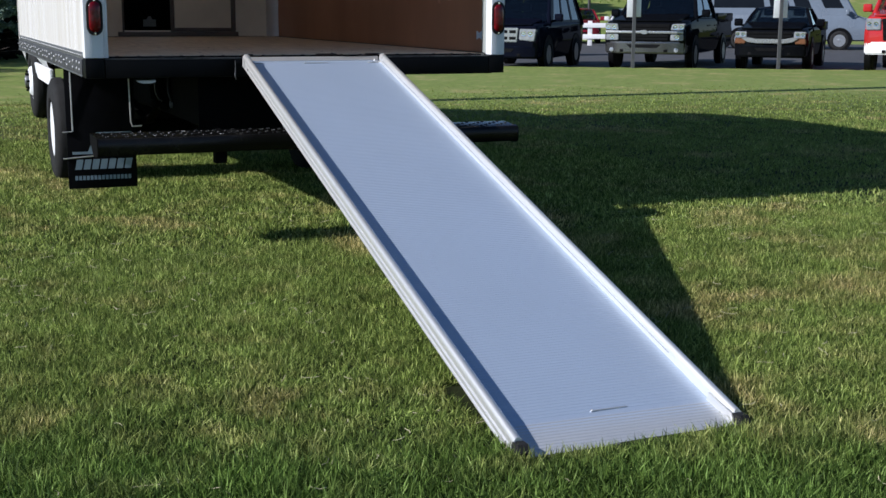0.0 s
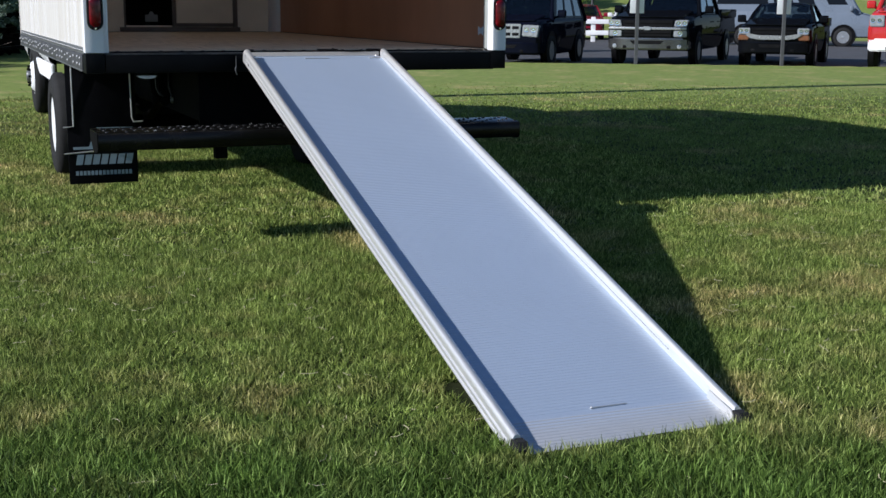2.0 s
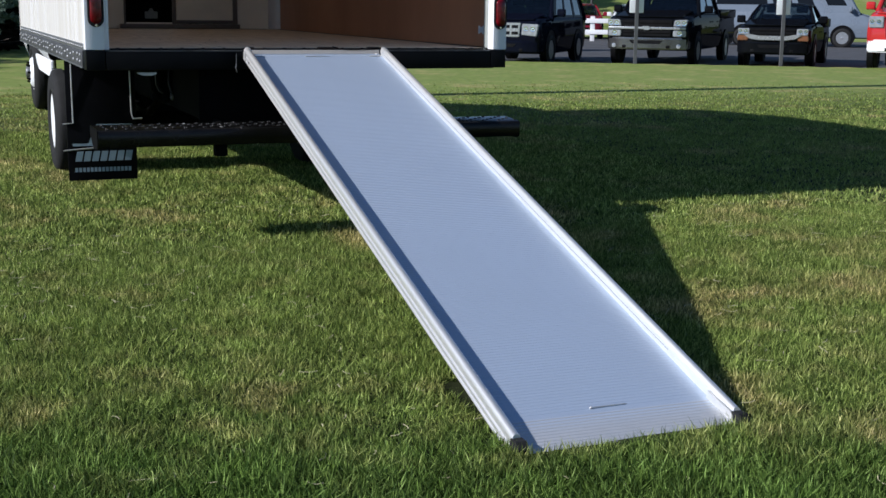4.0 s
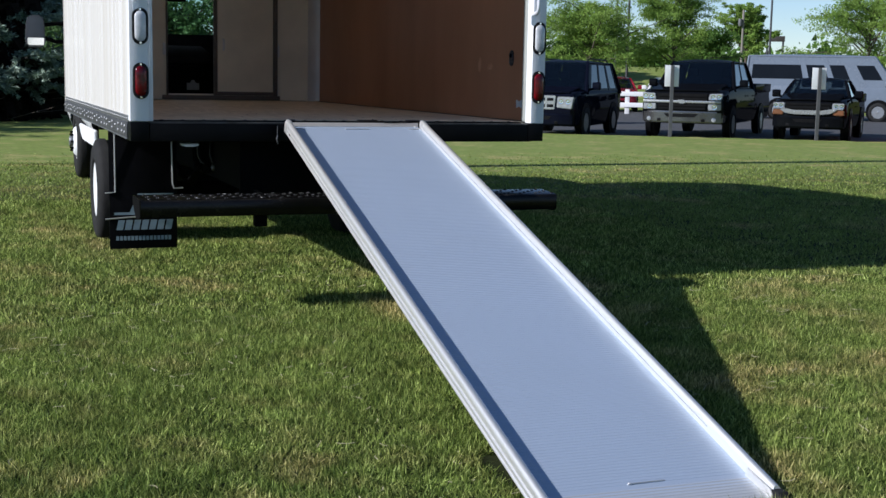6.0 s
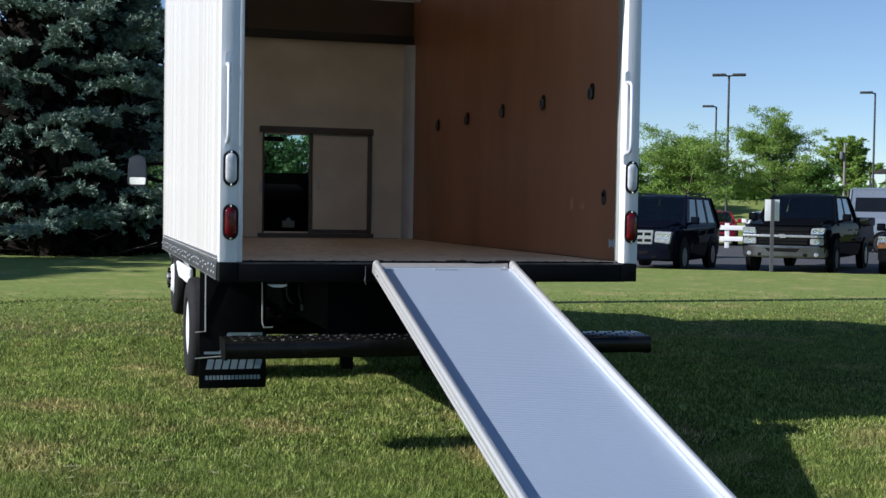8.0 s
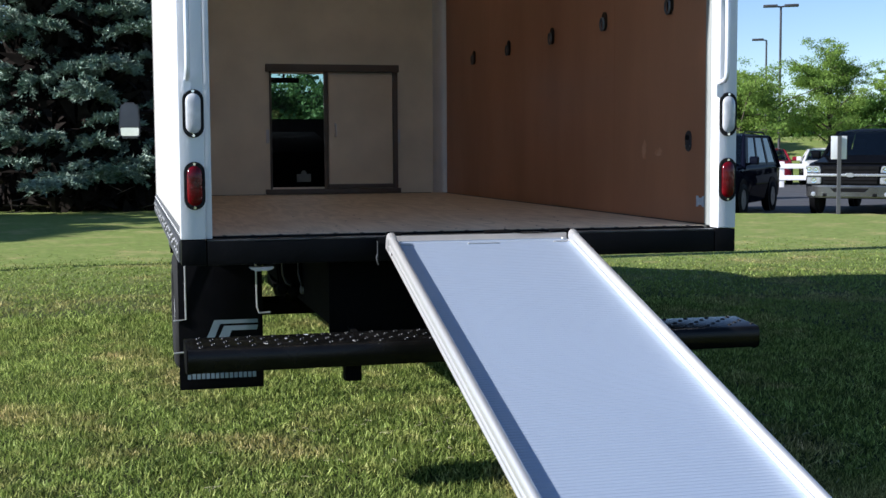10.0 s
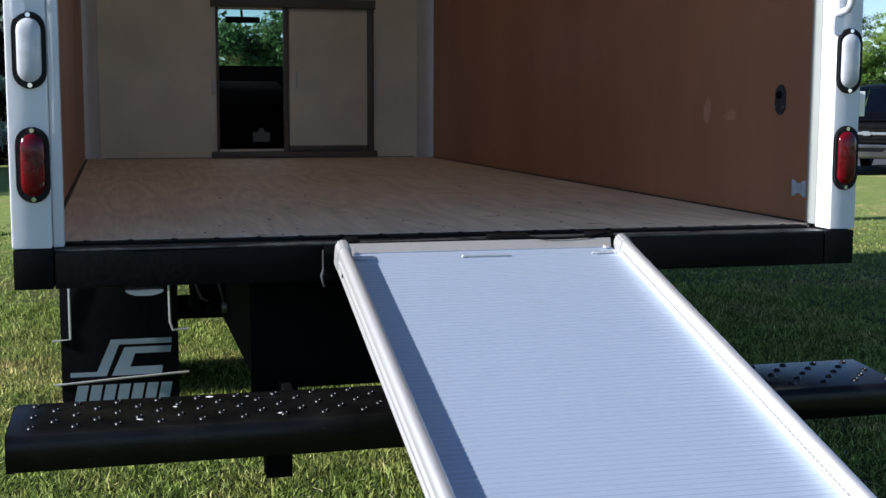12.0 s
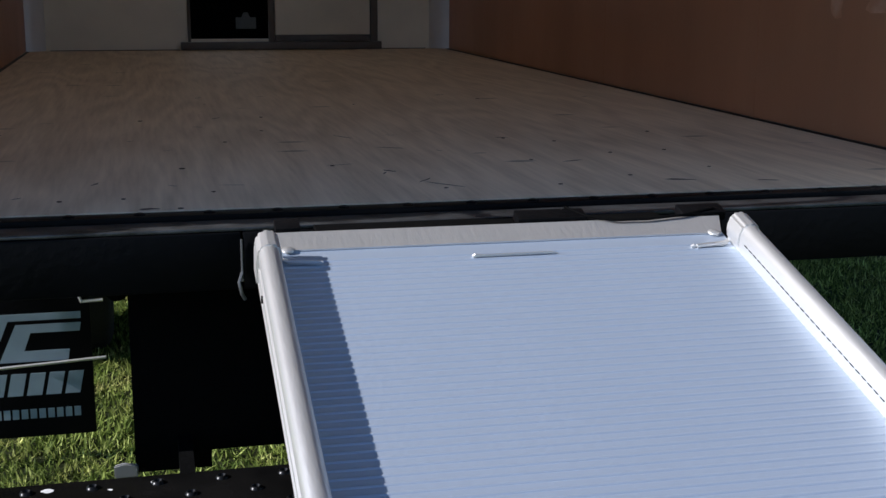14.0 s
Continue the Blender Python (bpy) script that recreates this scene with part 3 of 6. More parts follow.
for side, nm in ((-1, "left"), (1, "right")):
    bm = BM()
    # the outer skin is ribbed slightly, as long fibreglass sheets are
    pts = []
    for k in range(51):
        y = 0.09 + k * (4.99 / 50)
        pts.append((side * (1.205 + (0.0025 if k % 4 == 2 else 0.0)), y))
    pts += [(side * 1.165, 5.08), (side * 1.165, 0.09)]
    prism(bm, pts, "z", 1.078, 3.48)
    part("side_wall", bm, M_FRP, TRUCK, "white ribbed fibreglass side wall")
    for y0, y1 in ((0.15, 1.27), (1.271, 2.49), (2.491, 3.71), (3.711, 5.045)):
        bm = BM()
        box(bm, min(side * 1.163, side * 1.148), max(side * 1.163, side * 1.148), y0, y1, DECK + 0.004, CEIL, 0.0006, 1)
        part("wall_lining", bm, M_LUAN, TRUCK, "reddish brown plywood wall lining sheet", 30)
    # bottom rail: a dull plate with its rivets in pairs, a flange above it and a bright lip below
    bm = BM()
    x0, x1 = sorted((side * 1.207, side * 1.226))
    box(bm, x0, x1, 0.13, 4.98, 0.982, 1.066, 0.003)
    rail = part("bottom_rail", bm, M_PLATE, TRUCK, "riveted dark grey metal bottom rail")
    for nm, u, z0, z1 in (("flange", 1.217, 1.066, 1.103), ("lip", 1.2285, 0.974, 0.982)):
        bm = BM()
        x0, x1 = sorted((side * 1.207, side * u))
        box(bm, x0, x1, 0.13, 4.98, z0, z1, 0.002)
        part(nm, bm, M_STRIP, rail, "bare metal edge strip")
    rb = BM()
    lathe(rb, [(0.012, 0), (0.012, 0.003), (0.008, 0.007), (0.001, 0.008)], "x", 10)
    if side < 0:
        for v in rb.verts:
            v.co.x = -v.co.x
    rme = finish(rb, "rivet")
    rme.materials.append(M_RIVET)
    spots = []
    for k in range(15):
        y = 0.22 + k * 0.325
        spots += [(1.225, y, 1.042, 1.0), (1.225, y + 0.012, 1.006, 1.0)]
        spots += [(1.225, y + 0.16, 1.03, 0.8)] if k % 3 else [(1.225, y + 0.13, 1.045, 1.0), (1.225, y + 0.14, 1.008, 1.0)]
    spots += [(1.216, 0.17 + 0.104 * k, 1.086, 0.55) for k in range(46)]
    for u, y, z, k in spots:
        r = part("rivet", rme, M_RIVET, rail)
        r.location, r.scale = (side * u, y, z), (1, k, k)
    # rear corner post with its folded jamb
    bm = BM()
    x0, x1 = sorted((side * 1.222, -1.122 if side < 0 else 1.136))
    box(bm, x0, x1, 0.0, 0.086, 1.076, 3.48, 0.007)
    post = part("rear_post", bm, M_WHITE, TRUCK, "white steel rear corner post")
    bm = BM()
    if side < 0:
        box(bm, -1.121, -1.094, 0.03, 0.1, 1.076, 3.05, 0.004)
    else:
        box(bm, 1.1375, 1.1475, 0.088, 0.145, 1.084, 3.05, 0.003)
    part("door_track", bm, M_WHITE if side < 0 else M_TRACK, post, "folded door track beside the opening")
    # lamps: grey oval above, red oval below
    for nm2, z, lens_m, lab in (("reverse_lamp", 1.583, M_CLEARLENS, "clear oval reversing lamp in a black rubber ring"), ("tail_lamp", 1.293, M_REDLENS, "red oval tail lamp in a black rubber ring")):
        cx = side * 1.163 if side < 0 else 1.176
        bm = BM()
        prism(bm, [(cx + p[0], z + p[1]) for p in stadium(0.084, 0.195)], "y", -0.012, -0.001, 0.004)
        ring = part(nm2, bm, M_RUBBER, TRUCK, lab)
        bm = BM()
        rings = []
        for k, dep in ((1.0, -0.008), (1.0, -0.014), (0.93, -0.0185), (0.76, -0.022), (0.5, -0.0245), (0.2, -0.0255)):
            rings.append([bm.verts.new((cx + p[0] * k, dep, z + p[1] * (k if k > 0.9 else 0.35 + 0.65 * k))) for p in stadium(0.06, 0.16, 9)])
        for u, v in zip(rings, rings[1:]):
            for k in range(len(u)):
                bm.faces.new((u[k], u[(k + 1) % len(u)], v[(k + 1) % len(u)], v[k]))
        bm.faces.new(rings[0][::-1]), bm.faces.new(rings[-1])
        part("lens", bm, lens_m, ring)
        for dz in (-0.088, 0.088):
            bm = BM()
            lathe(bm, [(0.006, -0.017), (0.006, -0.012)], "y", 10, Matrix.Translation((cx, 0, z + dz)))
            part("screw", bm, M_CHROME, ring)
    # grab handle
    bm = BM()
    hx = side * 1.185 if side < 0 else 1.135
    rod(bm, [(hx, 0.0, 1.722), (hx, -0.052, 1.73), (hx, -0.066, 1.742), (hx, -0.072, 1.765), (hx, -0.074, 1.84), (hx, -0.074, 2.03), (hx, -0.072, 2.095), (hx, -0.066, 2.118), (hx, -0.052, 2.13), (hx, 0.0, 2.138)], 0.011, 10)
    for z in (1.69, 2.17):
        prism(bm, [(hx + p[0], z + p[1]) for p in stadium(0.035, 0.07, 6)], "y", -0.008, 0.0, 0.003)
    part("grab_handle", bm, M_SATIN, TRUCK, "bright metal grab handle")
    # rounded corner moulding at the front inside corner
    bm = BM()
    pts = [(side * 1.147, 5.047)] + [(side * (1.147 - 0.095 * math.cos(q)), 5.047 - 0.095 * math.sin(q)) for q in [math.pi / 2 * k / 8 for k in range(9)]]
    prism(bm, pts, "z", DECK + 0.003, 2.955)
    part("corner_moulding", bm, M_CORNER, TRUCK, "rounded pale grey corner moulding")

M_CUP = mat("rusty_cup", (0.035, 0.022, 0.015), 0.6, var=0.5, scale=30, spec=0.2)
# lashing rings along the right lining, one low down, and a sticker
for y in (0.546, 1.409, 2.287, 3.197, 4.09):
    bm = BM()
    prism(bm, [(y + p[0], 2.134 + p[1]) for p in stadium(0.064, 0.105, 8)], "x", 1.138, 1.149, 0.003)
    cup = part("lashing_cup", bm, M_CUP, TRUCK, "black recessed lashing ring cup")
    bm = BM()
    pts = [(1.128, y + 0.026 * math.cos(q), 2.118 + 0.034 * math.sin(q)) for q in [2 * math.pi * k / 14 for k in range(15)]]
    rod(bm, pts, 0.006, 6)
    part("ring", bm, M_STRIP, cup)
bm = BM()
prism(bm, [(0.335 + p[0], 1.468 + p[1]) for p in stadium(0.066, 0.1, 8)], "x", 1.143, 1.149, 0.002)
cup = part("lamp_switch", bm, mat("dark_switch_plate", (0.06, 0.065, 0.072), 0.4, 0.3, var=0.3, scale=30), TRUCK, "dark grey oval switch plate with a black toggle")
bm = BM()
lathe(bm, [(0.008, 1.132), (0.012, 1.136), (0.014, 1.1435)], "x", 14, Matrix.Translation((0, 0.335, 1.484)))
part("toggle", bm, M_BLACK, cup)
for dy, dz in ((-0.024, -0.022), (0.024, -0.022)):
    bm = BM()
    lathe(bm, [(0.005, 1.140), (0.005, 1.144)], "x", 8, Matrix.Translation((0, 0.335 + dy, 1.466 + dz)))
    part("screw", bm, M_RIVET, cup)
bm = BM()
prism(bm, [(0.165, 1.162), (0.182, 1.164), (0.19, 1.172), (0.22, 1.172), (0.228, 1.164), (0.245, 1.162), (0.245, 1.214), (0.228, 1.212), (0.22, 1.204), (0.19, 1.204), (0.182, 1.212), (0.165, 1.214)], "x", 1.1455, 1.148)
part("sticker", bm, mat("pale_blue_sticker", (0.55, 0.62, 0.68), 0.5, var=0.25, scale=40), TRUCK, "small pale blue sticker with notched edges")

# dark strip along the foot of the linings
for x0, x1, y0, y1 in ((-1.1475, -1.134, 0.13, 5.04), (1.134, 1.1475, 0.13, 5.04), (-1.03, -0.35, 5.038, 5.0495), (0.77, 1.03, 5.038, 5.0495)):
    bm = BM()
    box(bm, x0, x1, y0, y1, DECK + 0.0005, DECK + 0.004, 0.001)
    part("floor_seam_strip", bm, M_DARKTRIM, TRUCK, "dark strip along the floor seam")

# rear sill: a black channel with end caps, its top edge, and the strip at the edge of the deck
for x0, x1 in ((-1.22, -1.121), (-1.118, -0.418), (-0.416, 0.432), (0.434, 1.118), (1.121, 1.22)):
    bm = BM()
    box(bm, x0, x1, 0.0, 0.12, 0.97, 1.066 if abs(x0 + x1) < 2 else 1.073, 0.004)
    part("rear_sill", bm, M_BLACK, TRUCK, "black painted steel rear sill section")
bm = BM()
box(bm, -1.118, 1.118, 0.004, 0.075, 1.067, 1.0735, 0.002)
part("sill_edge", bm, mat("scuffed_edge", (0.10, 0.105, 0.11), 0.4, 0.6, scale=14, color2=(0.03, 0.03, 0.03), bump=0.2), TRUCK, "scuffed bare metal sill edge")
bm = BM()
box(bm, -1.11, 1.11, 0.085, 0.128, 1.066, 1.0815, 0.003)
edge = part("deck_strip", bm, M_BLACK, TRUCK, "black strip bolted along the deck edge")
bb = BM()
lathe(bb, [(0.011, 0), (0.0095, 0.0025), (0.005, 0.004)], "z", 10)
bolt_me = finish(bb, "bolt")
bolt_me.materials.append(M_BLACK)
for k in range(19):
    part("bolt", bolt_me, M_BLACK, edge).location = (-1.04 + k * 0.1155, 0.106, 1.081)
bm = BM()
rod(bm, [(-0.418, -0.006, 1.0), (-0.424, -0.012, 0.985), (-0.42, -0.014, 0.965), (-0.415, -0.008, 0.955)], 0.003, 6)
rod(bm, [(-0.418, -0.004, 1.055), (-0.418, -0.004, 0.985)], 0.002, 6)
part("latch_pin", bm, M_STRIP, TRUCK)

# plywood deck in sheets
for x0, x1 in ((-1.146, 0.0), (0.0, 1.146)):
    for y0, y1 in ((0.131, 2.55), (2.55, 5.045)):
        bm = BM()
        box(bm, x0, x1, y0, y1, 1.06, DECK)
        part("deck_sheet", bm, M_PLY, TRUCK, "worn plywood deck sheet", 30)
sm = BM()
lathe(sm, [(0.006, 0), (0.006, 0.0008)], "z", 8)
screw_me = finish(sm, "deck_screw")
screw_me.materials.append(M_CHASSIS)
for x, y, s in ((-0.491, 0.612, 1.1), (-0.716, 0.253, 0.8), (-0.606, 0.26, 0.7), (-0.444, 0.306, 0.7), (-0.375, 1.03, 0.9), (-0.573, 1.532, 1.1), (-0.267, 1.244, 0.8), (-0.237, 1.57, 0.9), (-0.179, 0.589, 0.8),
                (0.31, 0.974, 0.8), (0.48, 0.673, 0.8), (0.397, 0.343, 0.8), (0.608, 0.42, 0.7), (0.623, 0.695, 0.8), (0.265, 0.595, 0.7), (0.22, 0.262, 0.8), (0.418, 0.895, 0.8), (0.723, 1.038, 0.9), (0.522, 2.009, 1.1), (-0.009, 0.262, 0.7), (-0.509, 0.145, 0.9)):
    o = part("deck_screw", screw_me, M_CHASSIS, TRUCK)
    o.location, o.scale = (x, y, DECK), (s, s, 1)
    o.matrix_parent_inverse = TRUCK.matrix_basis.inverted()
# dark scuffs and knots ground into the deck: place, half length, angle, half width
gm = BM()
rr = random.Random(4)
marks = [(-0.563, 0.148, 0.022, 0.1, 0.008), (-0.003, 0.85, 0.035, -0.5, 0.004), (-0.073, 0.494, 0.018, -0.9, 0.006), (-0.16, 0.6, 0.03, 0.2, 0.003), (0.475, 0.267, 0.035, -0.35, 0.009), (0.644, 0.225, 0.022, -0.3, 0.007),
         (-0.079, 1.074, 0.05, -1.1, 0.003), (0.0, 0.3, 0.06, -0.9, 0.003), (-0.661, 0.438, 0.018, 1.2, 0.004), (0.31, 0.985, 0.02, 0.0, 0.004), (0.35, 0.56, 0.03, 0.4, 0.004), (0.18, 0.72, 0.02, 0.2, 0.003)]
marks += [(rr.uniform(-1.0, 1.05), rr.uniform(0.16, 2.4), rr.uniform(0.008, 0.03), rr.uniform(-1.3, 1.3), rr.uniform(0.0015, 0.004)) for k in range(24)]
for x, y, ln, a, w in marks:
    ux, uy = math.cos(a), math.sin(a)
    ring = []
    for k in range(9):
        q = 2 * math.pi * k / 9
        u, v = ln * math.cos(q) * rr.uniform(0.7, 1.15), w * math.sin(q) * rr.uniform(0.6, 1.3)
        ring.append(gm.verts.new((x + ux * u - uy * v, y + uy * u + ux * v, DECK + 0.0006)))
    gm.faces.new(ring)
tagged(part("deck_scuffs", gm, mat("scuff", (0.12, 0.09, 0.07), 0.7, scale=40, color2=(0.05, 0.04, 0.03)), TRUCK, "dark scuff marks on the deck", 0), kind="stuff")
# pale rubbed smear on the lining
M_RUB = mat("rubbed_luan", (0.66, 0.38, 0.25), 0.5, scale=20, color2=(0.56, 0.27, 0.15))
for y, z, hl, hw in ((0.86, 1.43, 0.035, 0.05), (0.68, 1.415, 0.06, 0.022)):
    bm = BM()
    bm.faces.new([bm.verts.new((1.1474, y + hl * math.cos(q) * rr.uniform(0.6, 1.2), z + hw * math.sin(q) * rr.uniform(0.6, 1.2))) for q in [2 * math.pi * k / 14 for k in range(14)]])
    part("rub_mark", bm, M_RUB, TRUCK, "pale rubbed smear on the lining", 0)

# front wall of the box, with the opening to the cab and its sliding door
bm = panel_with_hole(BM(), -1.163, 1.163, DECK, CEIL, -0.29, 0.15, 1.142, 2.06, 5.05, 5.085)
part("front_wall", bm, M_BEIGE, TRUCK, "beige lined front wall of the box", 20)
for nm, (x0, x1, z0, z1, y0) in (("door_header", (-0.335, 0.755, 2.075, 2.135, 4.995)), ("door_sill", (-0.345, 0.765, 1.086, 1.128, 4.99)), ("door_jamb", (0.135, 0.168, 1.128, 2.075, 5.012)), ("door_stop", (0.705, 0.745, 1.128, 2.075, 5.005)), ("door_jamb", (-0.305, -0.288, 1.128, 2.075, 5.03))):
    bm = BM()
    box(bm, x0, x1, y0, 5.049, z0, z1, 0.004)
    part(nm, bm, M_TRIM, TRUCK, "grey-brown metal door trim")
bm = BM()
box(bm, 0.172, 0.702, 5.018, 5.042, 1.165, 2.055, 0.004)
sd = part("sliding_door", bm, M_BEIGE, TRUCK, "beige sliding door, pushed open")
bm = BM()
box(bm, 0.172, 0.702, 5.014, 5.044, 1.13, 1.165, 0.003)
part("kick_rail", bm, M_TRIM, sd)
bm = BM()
rod(bm, [(0.225, 5.016, 1.555), (0.225, 4.995, 1.565), (0.225, 4.99, 1.6), (0.225, 4.995, 1.645), (0.225, 5.016, 1.655)], 0.009, 8)
part("pull_handle", bm, M_SATIN, sd, "bright pull handle")
for x0, x1 in ((-0.335, -0.31), (0.75, 0.77)):
    bm = BM()
    box(bm, x0, x1, 5.035, 5.049, 1.5, 1.61, 0.003)
    part("catch_plate", bm, M_CORNER, TRUCK)
bm = BM()
box(bm, -1.146, 1.146, 5.0, 5.049, 2.965, 3.045, 0.006)
part("header_rail", bm, M_DARKTRIM, TRUCK, "dark rail across the top of the front wall")
# roof skin, ceiling panel and rear header
bm = BM()
box(bm, -1.21, 1.21, 0.02, 5.1, CEIL, 3.5, 0.015)
part("roof", bm, M_ROOF, TRUCK, "white fibreglass roof made translucent to light the box")
for k in range(8):
    bm = BM()
    box(bm, -1.145, 1.145, 0.5 + 0.61 * k, 0.54 + 0.61 * k, CEIL - 0.035, CEIL - 0.001, 0.004)
    part("roof_bow", bm, M_CORNER, TRUCK, "pale metal roof bow")
bm = BM()
box(bm, -1.146, 1.146, 5.035, 5.049, 3.047, CEIL - 0.002)
part("upper_lining", bm, M_DARKLUAN, TRUCK, "dark lining above the rail")
bm = BM()
box(bm, -1.12, 1.12, 0.0, 0.1, 3.15, 3.48, 0.006)
part("rear_header", bm, M_WHITE, TRUCK, "white steel rear header")
bm = BM()
box(bm, 0.42, 0.92, 3.62, 3.86, CEIL - 0.045, CEIL - 0.001, 0.012)
part("dome_lamp", bm, M_CORNER, TRUCK, "pale ceiling lamp, not lit")
bm = BM()
panel_with_hole(bm, -1.21, 1.21, 0.97, 3.49, -0.32, 0.18, 1.11, 2.09, 5.088, 5.15)
part("front_skin", bm, M_FRP, TRUCK, "white outer front of the box", 20)

# rounded nose of the box above the cab
bm = BM()
rings = []
for y, hw, z0, z1 in ((5.152, 1.2, 2.47, 3.49), (5.8, 1.14, 2.47, 3.48), (6.15, 1.06, 2.5, 3.4), (6.33, 0.96, 2.58, 3.22), (6.4, 0.8, 2.72, 3.02)):
    r = 0.1
    rings.append([bm.verts.new((x, y, z)) for x, z in ((-hw, z0 + r), (-hw + r, z0), (hw - r, z0), (hw, z0 + r), (hw, z1 - r), (hw - r, z1), (-hw + r, z1), (-hw, z1 - r))])
for u, v in zip(rings, rings[1:]):
    for k in range(8):
        bm.faces.new((u[k], u[(k + 1) % 8], v[(k + 1) % 8], v[k]))
bm.faces.new(rings[0]), bm.faces.new(rings[-1])
part("nose_cap", bm, M_FRP, TRUCK, "rounded white fibreglass nose above the cab", 60)

# step bumper with rows of punched grips
BY = -0.062
bm = BM()
pts = [(-0.322, 0.598), (-0.33, 0.61), (-0.33, 0.668), (-0.324, 0.681), (-0.312, 0.687), (-0.012, 0.687), (-0.004, 0.68), (-0.004, 0.66), (-0.3, 0.66), (-0.305, 0.598)]
prism(bm, [(p[0] + BY, p[1]) for p in pts], "x", -1.22, 1.187)
for v in bm.verts:      # the right end is cut back at the front
    if v.co.x > 1.1 and v.co.y < -0.28:
        v.co.x -= 0.05
step = part("step_bumper", bm, M_BUMPER, TRUCK, "black step bumper with raised grip studs, scuffed")
for x in (-1.216, 1.182):
    pb = BM()
    prism(pb, [(-0.32 + BY, 0.61), (-0.31 + BY, 0.684), (-0.02 + BY, 0.684), (-0.02 + BY, 0.64), (-0.15 + BY, 0.575), (-0.3 + BY, 0.59)], "x", x - 0.008, x + 0.006)
    for v in pb.verts:
        if v.co.x > 1.1 and v.co.y < -0.28:
            v.co.x -= 0.05
    part("end_plate", pb, M_CHASSIS, step)
nb = BM()
lathe(nb, [(0.0105, 0), (0.009, 0.004), (0.0065, 0.0055), (0.0045, 0.0005)], "z", 12)
nub_me = finish(nb, "grip_stud")
nub_me.materials.append(M_STUD)
for row in range(5):
    for k in range(24):
        x = -1.168 + k * 0.1 + (row % 2) * 0.05
        if x < 1.17:
            part("grip_stud", nub_me, M_BUMPER, step).location = (x, -0.107 - row * 0.0555, 0.6865)
for x in (-0.59, 0.59):
    bm = BM()
    box(bm, x - 0.03, x + 0.035, -0.3 + BY, -0.24 + BY, 0.535, 0.6, 0.004)
    xi = x * 0.88
    prism(bm, [(-0.2 + BY, 0.61), (-0.2 + BY, 0.66), (0.10, 0.69), (0.10, 0.64)], "x", xi - 0.012, xi + 0.012)
    part("bumper_bracket", bm, M_CHASSIS, TRUCK)
bm = BM()
pm = random.Random(9)
for x, y, r in ((-0.735, -0.105, 0.016), (-0.58, -0.315, 0.012), (-0.572, -0.105, 0.009), (-0.83, -0.19, 0.006), (-0.64, -0.12, 0.005), (-0.92, -0.3, 0.007)):
    for j in range(3):
        cx, cy, q0 = x + pm.uniform(-0.6, 0.6) * r, y + pm.uniform(-0.5, 0.5) * r, r * pm.uniform(0.4, 0.9)
        f = [bm.verts.new((cx + q0 * pm.uniform(0.6, 1.3) * math.cos(q), cy + 0.7 * q0 * math.sin(q), 0.6876 + 0.0002 * j)) for q in [2 * math.pi * i / 8 for i in range(8)]]
        bm.faces.new(f)
part("bird_dropping", bm, M_PAPER, step, "small white splashes", 0)

# ramp housing and chassis under the deck
bm = BM()
prism(bm, [(-0.605, 0.965), (-0.605, 0.616), (-0.472, 0.616), (-0.472, 0.648), (0.472, 0.648), (0.472, 0.616), (0.605, 0.616), (0.605, 0.965)], "y", 0.122, 0.134)
# side sheets run on forward to hide lit grass under the truck
box(bm, -0.603, -0.591, 0.136, 2.6, 0.69, 0.958, 0.003)
box(bm, 0.591, 0.603, 0.136, 2.6, 0.69, 0.958, 0.003)
box(bm, -0.589, 0.589, 0.136, 3.4, 0.69, 0.70)
housing = part("ramp_housing", bm, M_CHASSIS, TRUCK, "black sheet metal ramp housing below the deck")
bm = BM()
prism(bm, [(-0.642, 0.611), (-0.601, 0.611), (-0.601, 0.634), (-0.625, 0.638), (-0.642, 0.634)], "y", 0.112, 0.12, 0.002)
part("corner_tag", bm, M_TAG, housing, "small pale tag at the corner of the housing")
for side in (-1, 1):
    bm = BM()
    x = side * 0.36
    box(bm, min(x, x + side * 0.07), max(x, x + side * 0.07), 0.5, 8.2, 0.70, 0.9, 0.004)
    part("frame_rail", bm, M_CHASSIS, TRUCK, "black chassis frame rail")
    bm = BM()
    for q in range(5):
        pts = [(2.85 + (t - 0.5) * (1.5 - 0.2 * q), 0.52 - 0.012 * q + 0.16 * (2 * (t - 0.5)) ** 2 * (1.5 - 0.2 * q) / 1.5) for t in [k / 10 for k in range(11)]]
        up = [(p[0], p[1] + 0.011) for p in pts][::-1]
        prism(bm, pts + up, "x", side * 0.48 - 0.03, side * 0.48 + 0.03)
    rod(bm, [(side * 0.48, 2.1, 0.69), (side * 0.48, 2.06, 0.82)], 0.03, 8)
    part("leaf_spring", bm, M_CHASSIS, TRUCK)
for y in (0.16, 0.75, 1.35, 1.95, 2.55, 3.15, 3.75, 4.35, 4.95):
    bm = BM()
    box(bm, -1.2, 1.2, y - 0.03, y + 0.03, 0.96, 1.056, 0.003)
    part("cross_member", bm, M_CHASSIS, TRUCK, "black cross member under the deck")
bm = BM()
rod(bm, [(-0.9, 2.85, 0.45), (0.9, 2.85, 0.45)], 0.06, 14)
lathe(bm, [(0.02, -0.18), (0.12, -0.13), (0.17, 0), (0.12, 0.13), (0.02, 0.18)], "y", 18, Matrix.Translation((0, 2.85, 0.45)))
part("rear_axle", bm, M_CHASSIS, TRUCK)
bm = BM()
rod(bm, [(-0.42, 0.5, 0.72), (-0.42, 1.8, 0.66), (-0.42, 4.5, 0.62)], 0.045, 12)
part("exhaust_pipe", bm, M_CHASSIS, TRUCK)
